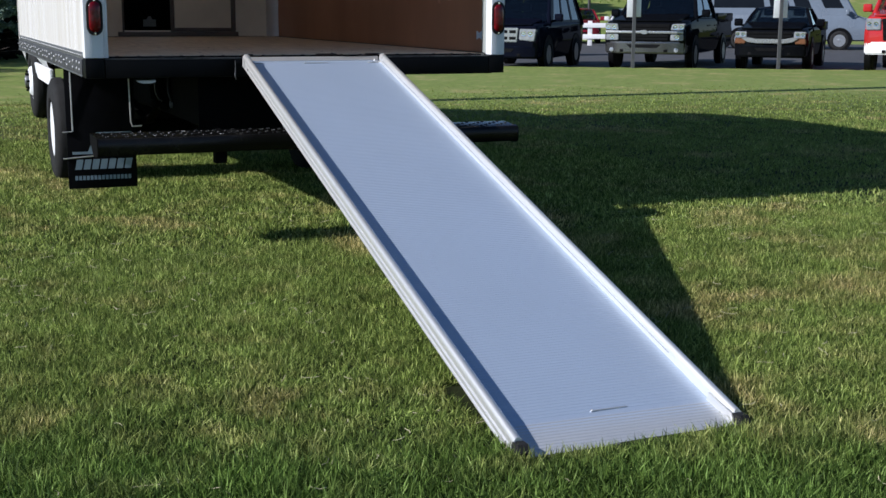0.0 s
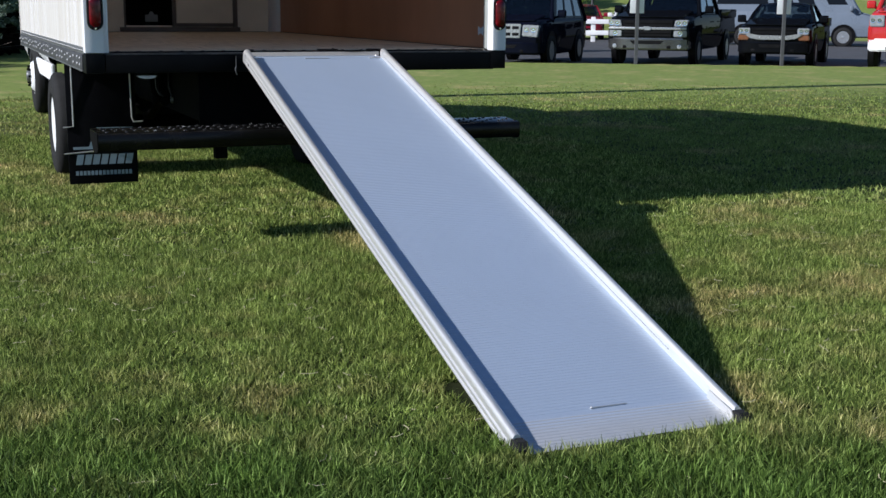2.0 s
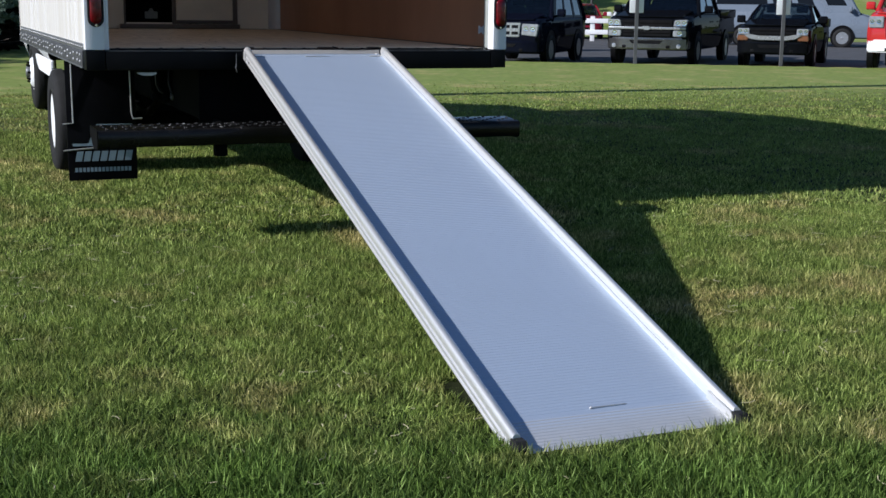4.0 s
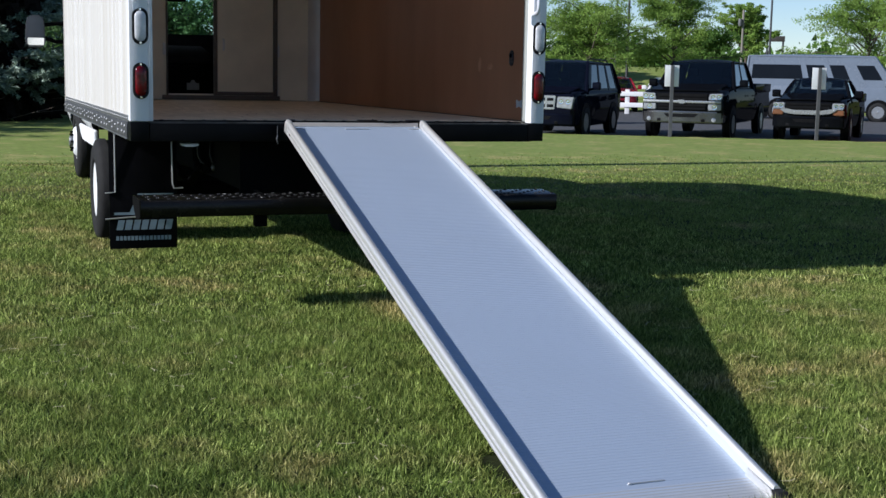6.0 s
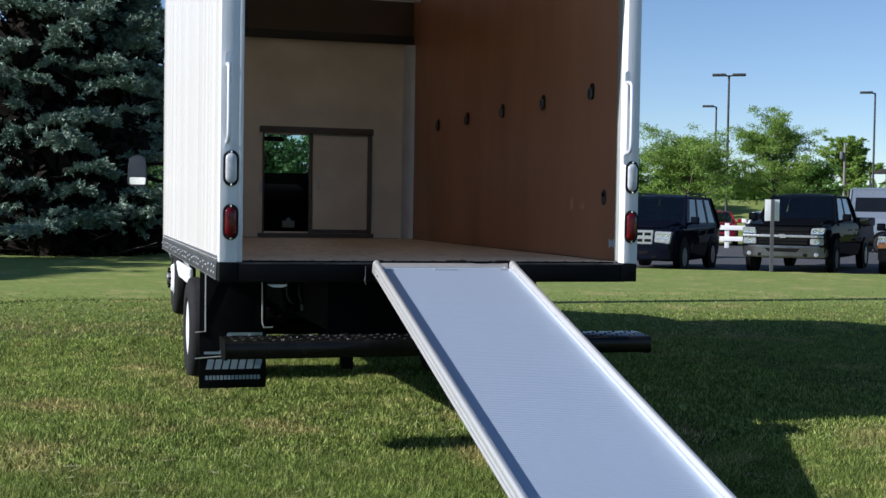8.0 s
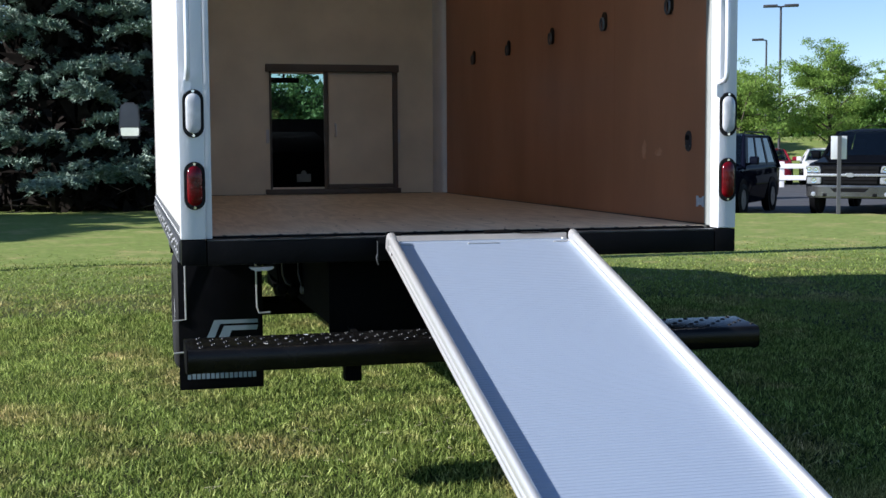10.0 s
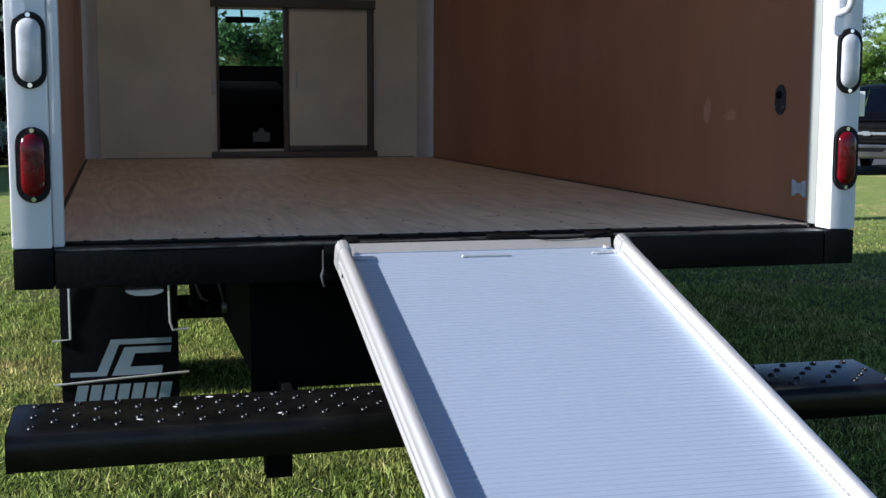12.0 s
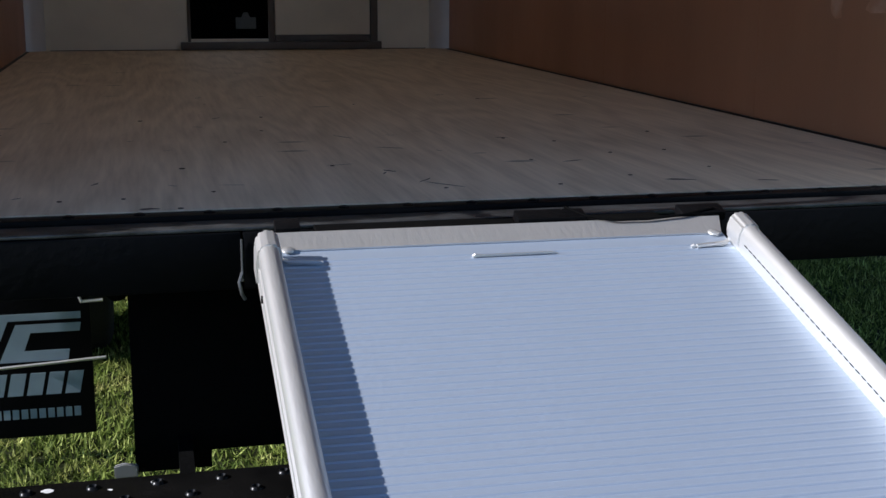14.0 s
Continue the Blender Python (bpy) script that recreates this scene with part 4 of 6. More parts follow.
# spring shackle and hose hangers that show past the flap
bm = BM()
prism(bm, [(-0.735, 0.95), (-0.57, 0.95), (-0.575, 0.79), (-0.61, 0.755), (-0.67, 0.75), (-0.72, 0.78)], "y", 1.0, 1.06, 0.01)
for x, z, r in ((-0.70, 0.755, 0.026), (-0.645, 0.742, 0.03), (-0.59, 0.752, 0.024), (-0.55, 0.765, 0.02)):
    lathe(bm, [(r * 0.4, -0.05), (r, -0.04), (r, 0.04), (r * 0.4, 0.05)], "y", 12, Matrix.Translation((x, 1.02, z)))
part("spring_hanger", bm, M_CHASSIS, TRUCK, "black spring hanger with bushings")
bm = BM()
rod(bm, [(-0.70, 0.97, 0.93), (-0.70, 0.95, 0.83), (-0.685, 0.93, 0.79), (-0.665, 0.93, 0.78)], 0.008, 8)
rod(bm, [(-0.62, 0.97, 0.93), (-0.625, 0.95, 0.83), (-0.605, 0.94, 0.76), (-0.575, 0.94, 0.745)], 0.007, 8)
part("hose_hanger", bm, M_STUD, TRUCK, "dark hanging hose brackets")
bm = BM()
lathe(bm, [(0.008, -0.02), (0.022, -0.015), (0.024, 0.015), (0.008, 0.02)], "x", 12, Matrix.Translation((-0.6, 0.95, 0.755)))
part("shackle", bm, M_STRIP, TRUCK)
bm = BM()
prism(bm, [(-0.945, 0.952), (-0.84, 0.952), (-0.846, 0.943), (-0.87, 0.936), (-0.915, 0.936), (-0.938, 0.943)], "y", 0.06, 0.118, 0.003)
part("plate_lamp", bm, M_CORNER, TRUCK, "small pale number-plate lamp")

# mud flaps with the maker's mark as plain shapes
for cx, sg in ((-0.96, -1), (0.96, 1)):
    bm = BM()
    box(bm, cx - 0.222, cx + 0.222, 1.592, 1.602, 0.165, 0.95, 0.003)
    flap = part("mud_flap", bm, M_FLAP, TRUCK, "black rubber mud flap with pale maker's mark")
    x0, yf = cx - 0.19, 1.5905
    bm = BM()
    for pts in ([(0.0, 0.393), (0.0, 0.41), (0.10, 0.41), (0.155, 0.535), (0.385, 0.535), (0.385, 0.515), (0.185, 0.515), (0.135, 0.393)],
                [(0.155, 0.393), (0.205, 0.503), (0.385, 0.503), (0.38, 0.478), (0.245, 0.478), (0.225, 0.425), (0.35, 0.425), (0.345, 0.393)]):
        prism(bm, [(x0 + p[0], p[1]) for p in pts], "y", yf - 0.001, yf + 0.001)
    part("emblem", bm, M_LETTER, flap, "pale angular emblem", 0)
    for k in range(7):
        bm = BM()
        a = x0 + 0.012 + k * 0.053
        prism(bm, [(a, 0.292), (a + 0.042, 0.292), (a + 0.056, 0.358), (a + 0.014, 0.358)], "y", yf - 0.001, yf + 0.001)
        part("name_bar", bm, M_LETTER, flap, "", 0)
    for k in range(15):
        bm = BM()
        a = x0 + 0.01 + k * 0.0245
        box(bm, a, a + 0.018, yf - 0.001, yf + 0.001, 0.222, 0.25)
        part("small_bar", bm, M_LETTER, flap, "", 0)
    bm = BM()
    rod(bm, [(cx - 0.185, 1.57, 0.955), (cx - 0.185, 1.565, 0.548), (cx - 0.25, 1.565, 0.543)], 0.005, 6)
    rod(bm, [(cx + 0.185, 1.57, 0.955), (cx + 0.19, 1.565, 0.6), (cx + 0.2, 1.565, 0.57), (cx + 0.26, 1.565, 0.572)], 0.005, 6)
    rod(bm, [(cx - 0.25, 1.575, 0.368), (cx, 1.572, 0.385), (cx + 0.26, 1.575, 0.398)], 0.005, 6)
    part("flap_bracket", bm, M_RAIL, TRUCK, "bright wire bracket over the flap")


# wheels
def wheel_meshes(r, w, rim_r, seg=84):
    t = BM()
    lathe(t, [(rim_r, -w * 0.42), (rim_r + 0.02, -w * 0.5), (r * 0.86, -w * 0.5), (r * 0.965, -w * 0.42), (r, -w * 0.3), (r, -0.02), (r - 0.01, -0.016), (r - 0.01, 0.016), (r, 0.02), (r, w * 0.3), (r * 0.965, w * 0.42), (r * 0.86, w * 0.5), (rim_r + 0.02, w * 0.5), (rim_r, w * 0.42)], "x", seg)
    # tread blocks: the shoulder drops at every other step
    for v in t.verts:
        rad = math.hypot(v.co.y, v.co.z)
        if rad > r * 0.95 and abs(v.co.x) > 0.03 and int((math.atan2(v.co.z, v.co.y) / (2 * math.pi) + 1) * seg + 0.5) % 2:
            v.co.y, v.co.z = v.co.y * (1 - 0.009 / rad), v.co.z * (1 - 0.009 / rad)
    d = BM()
    lathe(d, [(rim_r, -w * 0.44), (rim_r - 0.012, -w * 0.44), (rim_r - 0.02, -w * 0.1), (rim_r * 0.6, w * 0.06), (rim_r * 0.58, -w * 0.1), (rim_r * 0.38, -w * 0.12), (rim_r * 0.34, -w * 0.4), (rim_r * 0.2, -w * 0.46), (0.01, -w * 0.46)], "x", seg)
    return finish(t, "tyre"), finish(d, "rim")


tyre_me, rim_me = wheel_meshes(0.385, 0.215, 0.215)
tyre_me.materials.append(M_RUBBER)
rim_me.materials.append(M_WHITE)
bm = BM()
lathe(bm, [(0.215, -0.09), (0.203, -0.092), (0.195, -0.06), (0.165, -0.075), (0.14, -0.118), (0.12, -0.128), (0.07, -0.13), (0.07, -0.1)], "x", 32)
front_rim_me = finish(bm, "rim")
front_rim_me.materials.append(M_WHITE)
bm = BM()
lathe(bm, [(0.062, -0.1), (0.062, -0.15), (0.05, -0.168), (0.01, -0.172)], "x", 20)
hub_me = finish(bm, "hub_cap")
hub_me.materials.append(M_STRIP)
bm = BM()
lathe(bm, [(0.013, 0.0), (0.013, -0.026), (0.008, -0.032)], "x", 6)
nut_me = finish(bm, "wheel_nut")
nut_me.materials.append(M_CHASSIS)
for x, y in ((-1.06, 2.85), (-0.82, 2.85), (0.82, 2.85), (1.06, 2.85), (-0.90, 6.80), (0.90, 6.80)):
    front = y > 5
    w = part("wheel", tyre_me, M_RUBBER, TRUCK, "black tyre on a white steel rim")
    w.matrix_basis = pose(x, y, 0.6 if front else 0.45, 0, 0, 180 if x > 0 else 0)
    part("rim", front_rim_me if front else rim_me, M_WHITE, w, "white painted steel rim")
    if front:
        part("hub_cap", hub_me, M_STRIP, w, "grey metal hub")
        for k in range(8):
            q = math.pi * k / 4
            part("wheel_nut", nut_me, M_CHASSIS, w).location = (-0.128, 0.095 * math.cos(q), 0.095 * math.sin(q))
# white skirt ahead of the rear wheels
bm = BM()
prism(bm, [(3.95, 0.7), (5.2, 0.703), (5.4, 0.75), (5.58, 0.838), (3.95, 0.842)], "x", -1.06, -1.03, 0.008)
part("side_skirt", bm, M_WHITE, TRUCK, "white skirt panel below the bottom rail")
# unseen tank between the frame rails, added to hide lit grass beyond
bm = BM()
box(bm, -0.345, 0.345, 4.15, 5.1, 0.34, 0.69, 0.05, 3)
part("added_tank", bm, M_CHASSIS, TRUCK, "black tank added between the frame rails to darken the gap")

# ---- cab in front of the box ----
bm = BM()
# shell sections along the truck: y, half width, bottom, waist, top
secs = [(5.16, 0.98, 0.74, 1.75, 2.38), (6.9, 1.0, 0.86, 1.75, 2.42), (7.45, 1.0, 0.9, 1.73, 2.36), (8.2, 0.99, 0.92, 1.66, 1.735), (9.1, 0.93, 0.75, 1.45, 1.52), (9.45, 0.86, 0.6, 1.2, 1.3)]


def section(s):
    y, w, b, k, t = s
    tw = w - 0.16 if t - k > 0.3 else w - 0.1
    return [(x, y, z) for x, z in ((-w + 0.04, b), (-w, b + 0.1), (-w, k), (-tw, t - 0.06), (-tw + 0.1, t), (tw - 0.1, t), (tw, t - 0.06), (w, k), (w, b + 0.1), (w - 0.04, b))]


rings = [[bm.verts.new(p) for p in section(s)] for s in secs]
for si, (u, v) in enumerate(zip(rings, rings[1:])):
    for k in range(9):
        if si == 2 and k == 4:      # windscreen opening
            continue
        if si in (0,) and k in (2, 6):  # door glass
            continue
        bm.faces.new((u[k], u[k + 1], v[k + 1], v[k]))
bm.faces.new(rings[-1])
bmesh.ops.solidify(bm, geom=bm.faces[:], thickness=0.025)
part("cab_shell", bm, M_WHITE, TRUCK, "white van cab with rounded bonnet")
bm = BM()
a, b = section(secs[2]), section(secs[3])
slab(bm, [a[4], a[5], b[5], b[4]], 0.006)
ws = part("windscreen", bm, M_GLASS, TRUCK, "clear windscreen")
ws.visible_shadow = False
# unseen door panes are made opaque to keep sun off the dashboard
bm = BM()
a, b = section(secs[0]), section(secs[1])
slab(bm, [a[2], a[3], b[3], b[2]], 0.005)
slab(bm, [a[6], a[7], b[7], b[6]], 0.005)
part("door_glass", bm, M_DARKGLASS, TRUCK, "opaque dark door glass that keeps the sun out")
bm = BM()
prism(bm, [(7.25, 1.1), (7.2, 1.55), (7.32, 1.757), (8.05, 1.77), (8.08, 1.1)], "x", -0.95, 0.95, 0.02)
part("dashboard", bm, M_CABIN, TRUCK, "black dashboard")
bm = BM()
prism(bm, [(5.92, 0.98), (5.94, 1.42), (6.1, 1.55), (6.6, 1.62), (6.6, 0.98)], "x", -0.28, 0.3, 0.02)
part("engine_cover", bm, M_CABIN, TRUCK, "black engine cover between the seats")
bm = BM()
box(bm, -0.95, 0.95, 5.16, 6.6, 0.93, 0.99)
part("cab_floor", bm, M_CABIN, TRUCK)
for cx in (-0.52, 0.55):
    bm = BM()
    box(bm, cx - 0.25, cx + 0.25, 5.62, 6.12, 1.15, 1.33, 0.05)
    prism(bm, [(5.55, 1.25), (5.42, 1.95), (5.54, 1.97), (5.68, 1.3)], "x", cx - 0.24, cx + 0.24, 0.03)
    prism(bm, [(5.40, 1.98), (5.38, 2.13), (5.46, 2.15), (5.5, 1.98)], "x", cx - 0.12, cx + 0.12, 0.02)
    box(bm, cx - 0.2, cx + 0.2, 5.6, 6.05, 0.99, 1.15)
    part("cab_seat", bm, M_CABIN, TRUCK, "black cab seat")
bm = BM()
c, ax = Vector((-0.5, 6.42, 1.62)), Vector((0, 0.5, -0.35)).normalized()
e1, e2 = Vector((1, 0, 0)), Vector((0, 0.35, 0.5)).normalized()
rod(bm, [c + (e1 * math.cos(q) + e2 * math.sin(q)) * 0.19 for q in [2 * math.pi * k / 24 for k in range(20)]], 0.014, 8)
rod(bm, [c - e1 * 0.19, c + e1 * 0.19], 0.012, 6)
rod(bm, [c, c + ax * 0.15], 0.03, 8)
part("steering_wheel", bm, M_CABIN, TRUCK)
bm = BM()
box(bm, -0.05, 0.235, 7.25, 7.28, 2.108, 2.16, 0.012)
rod(bm, [(0.09, 7.28, 2.14), (0.09, 7.42, 2.3)], 0.01, 6)
part("rear_view_mirror", bm, M_CABIN, TRUCK, "black rear-view mirror")
bm = BM()
box(bm, 0.02, 0.145, 5.895, 5.91, 1.165, 1.235, 0.002)
prism(bm, [(0.055, 1.235), (0.11, 1.235), (0.095, 1.265), (0.07, 1.265)], "y", 5.895, 5.91)
part("paper_tag", bm, M_TAG, TRUCK, "pale paper tag")
bm = BM()
prism(bm, [(-1.485, 1.56), (-1.315, 1.56), (-1.305, 1.6), (-1.315, 1.84), (-1.34, 1.875), (-1.46, 1.875), (-1.485, 1.82), (-1.495, 1.6)], "y", 6.32, 6.43, 0.02)
mir = part("door_mirror", bm, mat("mirror_housing", (0.09, 0.095, 0.105), 0.5, var=0.15, scale=8), TRUCK, "tall grey door mirror on an arm")
# grey-blue colour stands in for what the upper glass reflects
bm = BM()
prism(bm, [(-1.48, 1.662), (-1.32, 1.662), (-1.328, 1.83), (-1.345, 1.858), (-1.455, 1.858), (-1.472, 1.82)], "y", 6.31, 6.321, 0.003)
part("mirror_glass", bm, mat("mirror_reflection_tone", (0.12, 0.13, 0.15), 0.35, 0.7, var=0.1, scale=6), mir, "dull grey-blue mirror glass with the reflection in its colour")
bm = BM()
prism(bm, [(-1.475, 1.58), (-1.325, 1.58), (-1.32, 1.652), (-1.48, 1.652)], "y", 6.308, 6.321, 0.006)
part("wide_mirror_glass", bm, M_MIRROR, mir)
bm = BM()
rod(bm, [(-0.97, 6.45, 1.62), (-1.2, 6.42, 1.62), (-1.33, 6.4, 1.66)], 0.02, 8)
rod(bm, [(-0.97, 6.45, 1.8), (-1.2, 6.42, 1.8), (-1.33, 6.4, 1.78)], 0.02, 8)
part("mirror_arm", bm, M_CABIN, mir)

# ---- loading ramp ----
RL, TOE, DZ = 3.72, 3.565, -0.011
RA = math.degrees(math.atan2(1.072 - 0.035, 3.70 - 0.12))
RAMP = tagged(new("loading_ramp"), "long ribbed aluminium loading ramp from truck deck to lawn", "ramp")
RAMP.matrix_basis = pose(0, -0.12, 1.07, RA, 0, -0.64)
bm = BM()
box(bm, -0.374, 0.374, -TOE, 0.0, -0.03, DZ)
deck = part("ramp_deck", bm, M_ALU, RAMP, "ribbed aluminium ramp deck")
bm = BM()
box(bm, -0.374, 0.374, -0.25, 0.0, -0.009, -0.0003)
toe = part("toe_plate", bm, M_TOE, RAMP, "flatter ribbed toe at the foot of the ramp")
toe.matrix_basis = pose(0, -TOE, DZ, -3.4, 0, 0)
rb = BM()
prism(rb, [(-0.0036, -0.001), (-0.0022, 0.0010), (0, 0.0016), (0.0022, 0.0010), (0.0036, -0.001)], "x", -0.373, 0.373)
rib_me = finish(rb, "rib", 60)
rib_me.materials.append(M_ALU)
toe_rib_me = rib_me.copy()
toe_rib_me.materials[0] = mat("worn_rib_aluminium", (0.53, 0.545, 0.565), 0.5, 0.5, var=0.15, scale=4)
for k in range(213):
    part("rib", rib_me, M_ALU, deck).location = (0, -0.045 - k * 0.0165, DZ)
for k in range(14):
    part("rib", toe_rib_me, M_TOE, toe).location = (0, -0.012 - k * 0.0165, 0)
for side in (-1, 1):
    bm = BM()
    prof = [(0.374, -0.034), (0.374, 0.02), (0.378, 0.03), (0.386, 0.035), (0.396, 0.034), (0.403, 0.028), (0.406, 0.018), (0.406, 0.01), (0.402, 0.007), (0.402, -0.002), (0.407, -0.006), (0.407, -0.016), (0.402, -0.02), (0.402, -0.026), (0.407, -0.03), (0.407, -0.034)]
    b2 = BM()
    prism(b2, [(side * p[0], p[1]) for p in prof], "y", -RL, -0.03)
    for v in b2.verts:
        if v.co.y < -3.5:
            v.co.y += max(0, v.co.z) * 0.9
    merge(bm, b2)
    rail = part("side_rail", bm, M_RAIL, RAMP, "rounded aluminium side rail with grooves", 50)
    # dark dashes put the shade of the rail's joint into colour
    bm = BM()
    x0, x1 = sorted((side * 0.3733, side * 0.376))
    for k in range(194):
        y = -0.09 - k * 0.0165
        prism(bm, [(y, 0.0075), (y, 0.009), (y - 0.011, 0.009), (y - 0.011, 0.0075)], "x", x0, x1)
    part("gap_shade_line", bm, M_CHASSIS, rail, "dark dashes along the rail, the painted shade of its joint")
    bm = BM()
    prism(bm, [(side * p[0], p[1]) for p in ((0.371, 0.0), (0.371, 0.022), (0.376, 0.033), (0.386, 0.0375), (0.398, 0.036), (0.406, 0.029), (0.4095, 0.012), (0.4095, -0.034), (0.39, -0.034))], "y", -0.075, -0.022, 0.004)
    part("end_cap", bm, M_RAIL, rail, "scuffed cast end cap")
    bm = BM()
    lathe(bm, [(0.006, 0), (0.006, 0.004)], "x", 8, Matrix.Translation((side * 0.409, -0.15, -0.012)))
    part("pin", bm, M_CHASSIS, rail)
    bm = BM()
    s1, s2 = side * 0.375, side * 0.381
    prism(bm, [(-RL + 0.01, -0.02), (-RL + 0.01, 0.01), (-RL + 0.03, 0.024), (-RL + 0.165, 0.016), (-RL + 0.165, -0.014)], "x", min(s1, s2) - 0.01, max(s1, s2), 0.002)
    part("gusset", bm, M_RAIL, rail, "welded gusset at the foot")
    bm = BM()
    # hollow claw: two slanted cheeks under a thin crown
    for x0, x1 in ((0.371, 0.379), (0.4, 0.408)):
        prism(bm, [(-RL + 0.03, 0.02), (-RL - 0.012, 0.026), (-RL - 0.04, 0.008), (-RL - 0.066, -0.034), (-RL - 0.045, -0.04), (-RL + 0.03, -0.034)], "x", min(side * x0, side * x1), max(side * x0, side * x1), 0.002)
    prism(bm, [(-RL + 0.03, 0.024), (-RL - 0.01, 0.036), (-RL - 0.034, 0.02), (-RL - 0.03, 0.012), (-RL - 0.01, 0.024), (-RL + 0.03, 0.014)], "x", min(side * 0.371, side * 0.408), max(side * 0.371, side * 0.408), 0.002)
    part("rail_foot", bm, M_RUBBER, rail, "black hollow foot")
    bm = BM()
    rod(bm, [(side * 0.368, -0.04, DZ + 0.002), (side * 0.36, -0.052, DZ + 0.005), (side * 0.307, -0.058, DZ + 0.004)], 0.004, 6)
    lathe(bm, [(0.010, 0), (0.009, 0.003), (0.005, 0.005)], "z", 12, Matrix.Translation((side * 0.356, -0.012, DZ + 0.003)))
    part("weld", bm, M_RAIL, deck, "weld beads and bolt head")
bm = BM()
slab(bm, [(-0.385, -0.012, DZ + 0.0035), (0.37, -0.012, DZ + 0.0035), (0.385, 0.036, -0.001), (-0.388, 0.036, -0.001)], 0.006)
part("ramp_lip", bm, M_RAIL, RAMP, "flat aluminium lip resting on the sill")
bm = BM()
slab(bm, [(-0.3, 0.03, -0.004), (0.3, 0.03, -0.004), (0.3, 0.12, -0.032), (-0.3, 0.12, -0.032)], 0.006)
part("hook_plate", bm, M_CHASSIS, RAMP, "dark hook plate over the sill")
for x0, x1, y, z, par in ((-0.069, 0.069, -0.056, DZ, deck), (0.3, 0.356, -0.056, DZ, deck), (-0.06, 0.075, -3.545, DZ, deck)):
    bm = BM()
    rod(bm, [(x0 - 0.002, y, z + 0.002), (x0 + 0.002, y, z + 0.004), (x0 + 0.012, y, z + 0.0035), (x1 - 0.01, y + 0.002, z + 0.003), (x1, y + 0.002, z + 0.001)], [0.003, 0.004, 0.0025, 0.0025, 0.0015], 8)
    part("weld_bead", bm, M_RAIL, par, "raised weld bead")
# thin cable lying over the lip and dark latch plates on the sill
bm = BM()
rod(bm, [(0.12, 0.075, 0.006), (0.145, 0.045, 0.004), (0.19, 0.027, 0.003), (0.25, 0.026, 0.003), (0.32, 0.034, 0.004), (0.38, 0.052, 0.006)], 0.0026, 6)
part("cable", bm, M_CHASSIS, RAMP, "thin dark cable lying over the lip")
for x0, x1 in ((0.03, 0.15), (0.32, 0.4), (-0.37, -0.33)):
    bm = BM()
    box(bm, x0, x1, 0.04, 0.075, -0.012, 0.004, 0.002)
    part("latch_plate", bm, M_BLACK, RAMP, "dark latch plate on the sill")

# ---- parked vehicles ----
def paint(name, c, rough=0.12, spec=0.5, coat=0.0):
    return mat(name, c, rough, 0.0, var=0.1, scale=3, coat=coat, spec=spec)


M_NAVY = paint("dark_blue_paint", (0.004, 0.005, 0.011), 0.4, spec=0.0, coat=0.16)
M_BLACKCAR = paint("black_paint", (0.004, 0.0045, 0.006), 0.4, spec=0.0, coat=0.16)
M_SILVERVAN = paint("silver_blue_paint", (0.14, 0.167, 0.205), 0.25)
M_CARGLASS = glass("car_glass", (0.62, 0.72, 0.68))
M_SMOKEGLASS = glass("smoked_glass", (0.22, 0.25, 0.27))
M_REDCAR = paint("red_paint", (0.38, 0.02, 0.02))
M_MAROON = paint("maroon_paint", (0.2, 0.008, 0.02))
M_WHITECAR = paint("white_car_paint", (0.7, 0.7, 0.7))
M_HEADLAMP = mat("headlamp_glass", (0.36, 0.38, 0.41), 0.12, 0.3, var=0.3, scale=20, coat=0.6)
M_BAR = mat("bright_trim", (0.4, 0.41, 0.42), 0.25, 0.6, var=0.2, scale=8)
M_AMBER = mat("amber_lens", (0.16, 0.07, 0.035), 0.2, var=0.2, scale=20)
M_ALLOY = mat("alloy_wheel", (0.42, 0.43, 0.44), 0.3, 0.7, var=0.2, scale=10)
M_GUNMETAL = mat("grey_bumper", (0.16, 0.16, 0.165), 0.22, 0.85, var=0.2, scale=6)

small_tyre, small_rim = wheel_meshes(0.36, 0.22, 0.22, 24)
small_tyre.materials.append(M_RUBBER)
small_rim.materials.append(M_ALLOY)


def on_quad(q, u, v):
    return (q[0] * (1 - u) + q[1] * u) * (1 - v) + (q[3] * (1 - u) + q[2] * u) * v


def pane(q, u0, u1, v0, v1, out=0.008):
    """A glass slab laid on part of a quad, proud of it."""
    q = [Vector(p) for p in q]
    n = (q[1] - q[0]).cross(q[3] - q[0]).normalized() * out
    b = BM()
    slab(b, [on_quad(q, u, v) + n for u, v in ((u0, v0), (u1, v0), (u1, v1), (u0, v1))], 0.014)
    return b


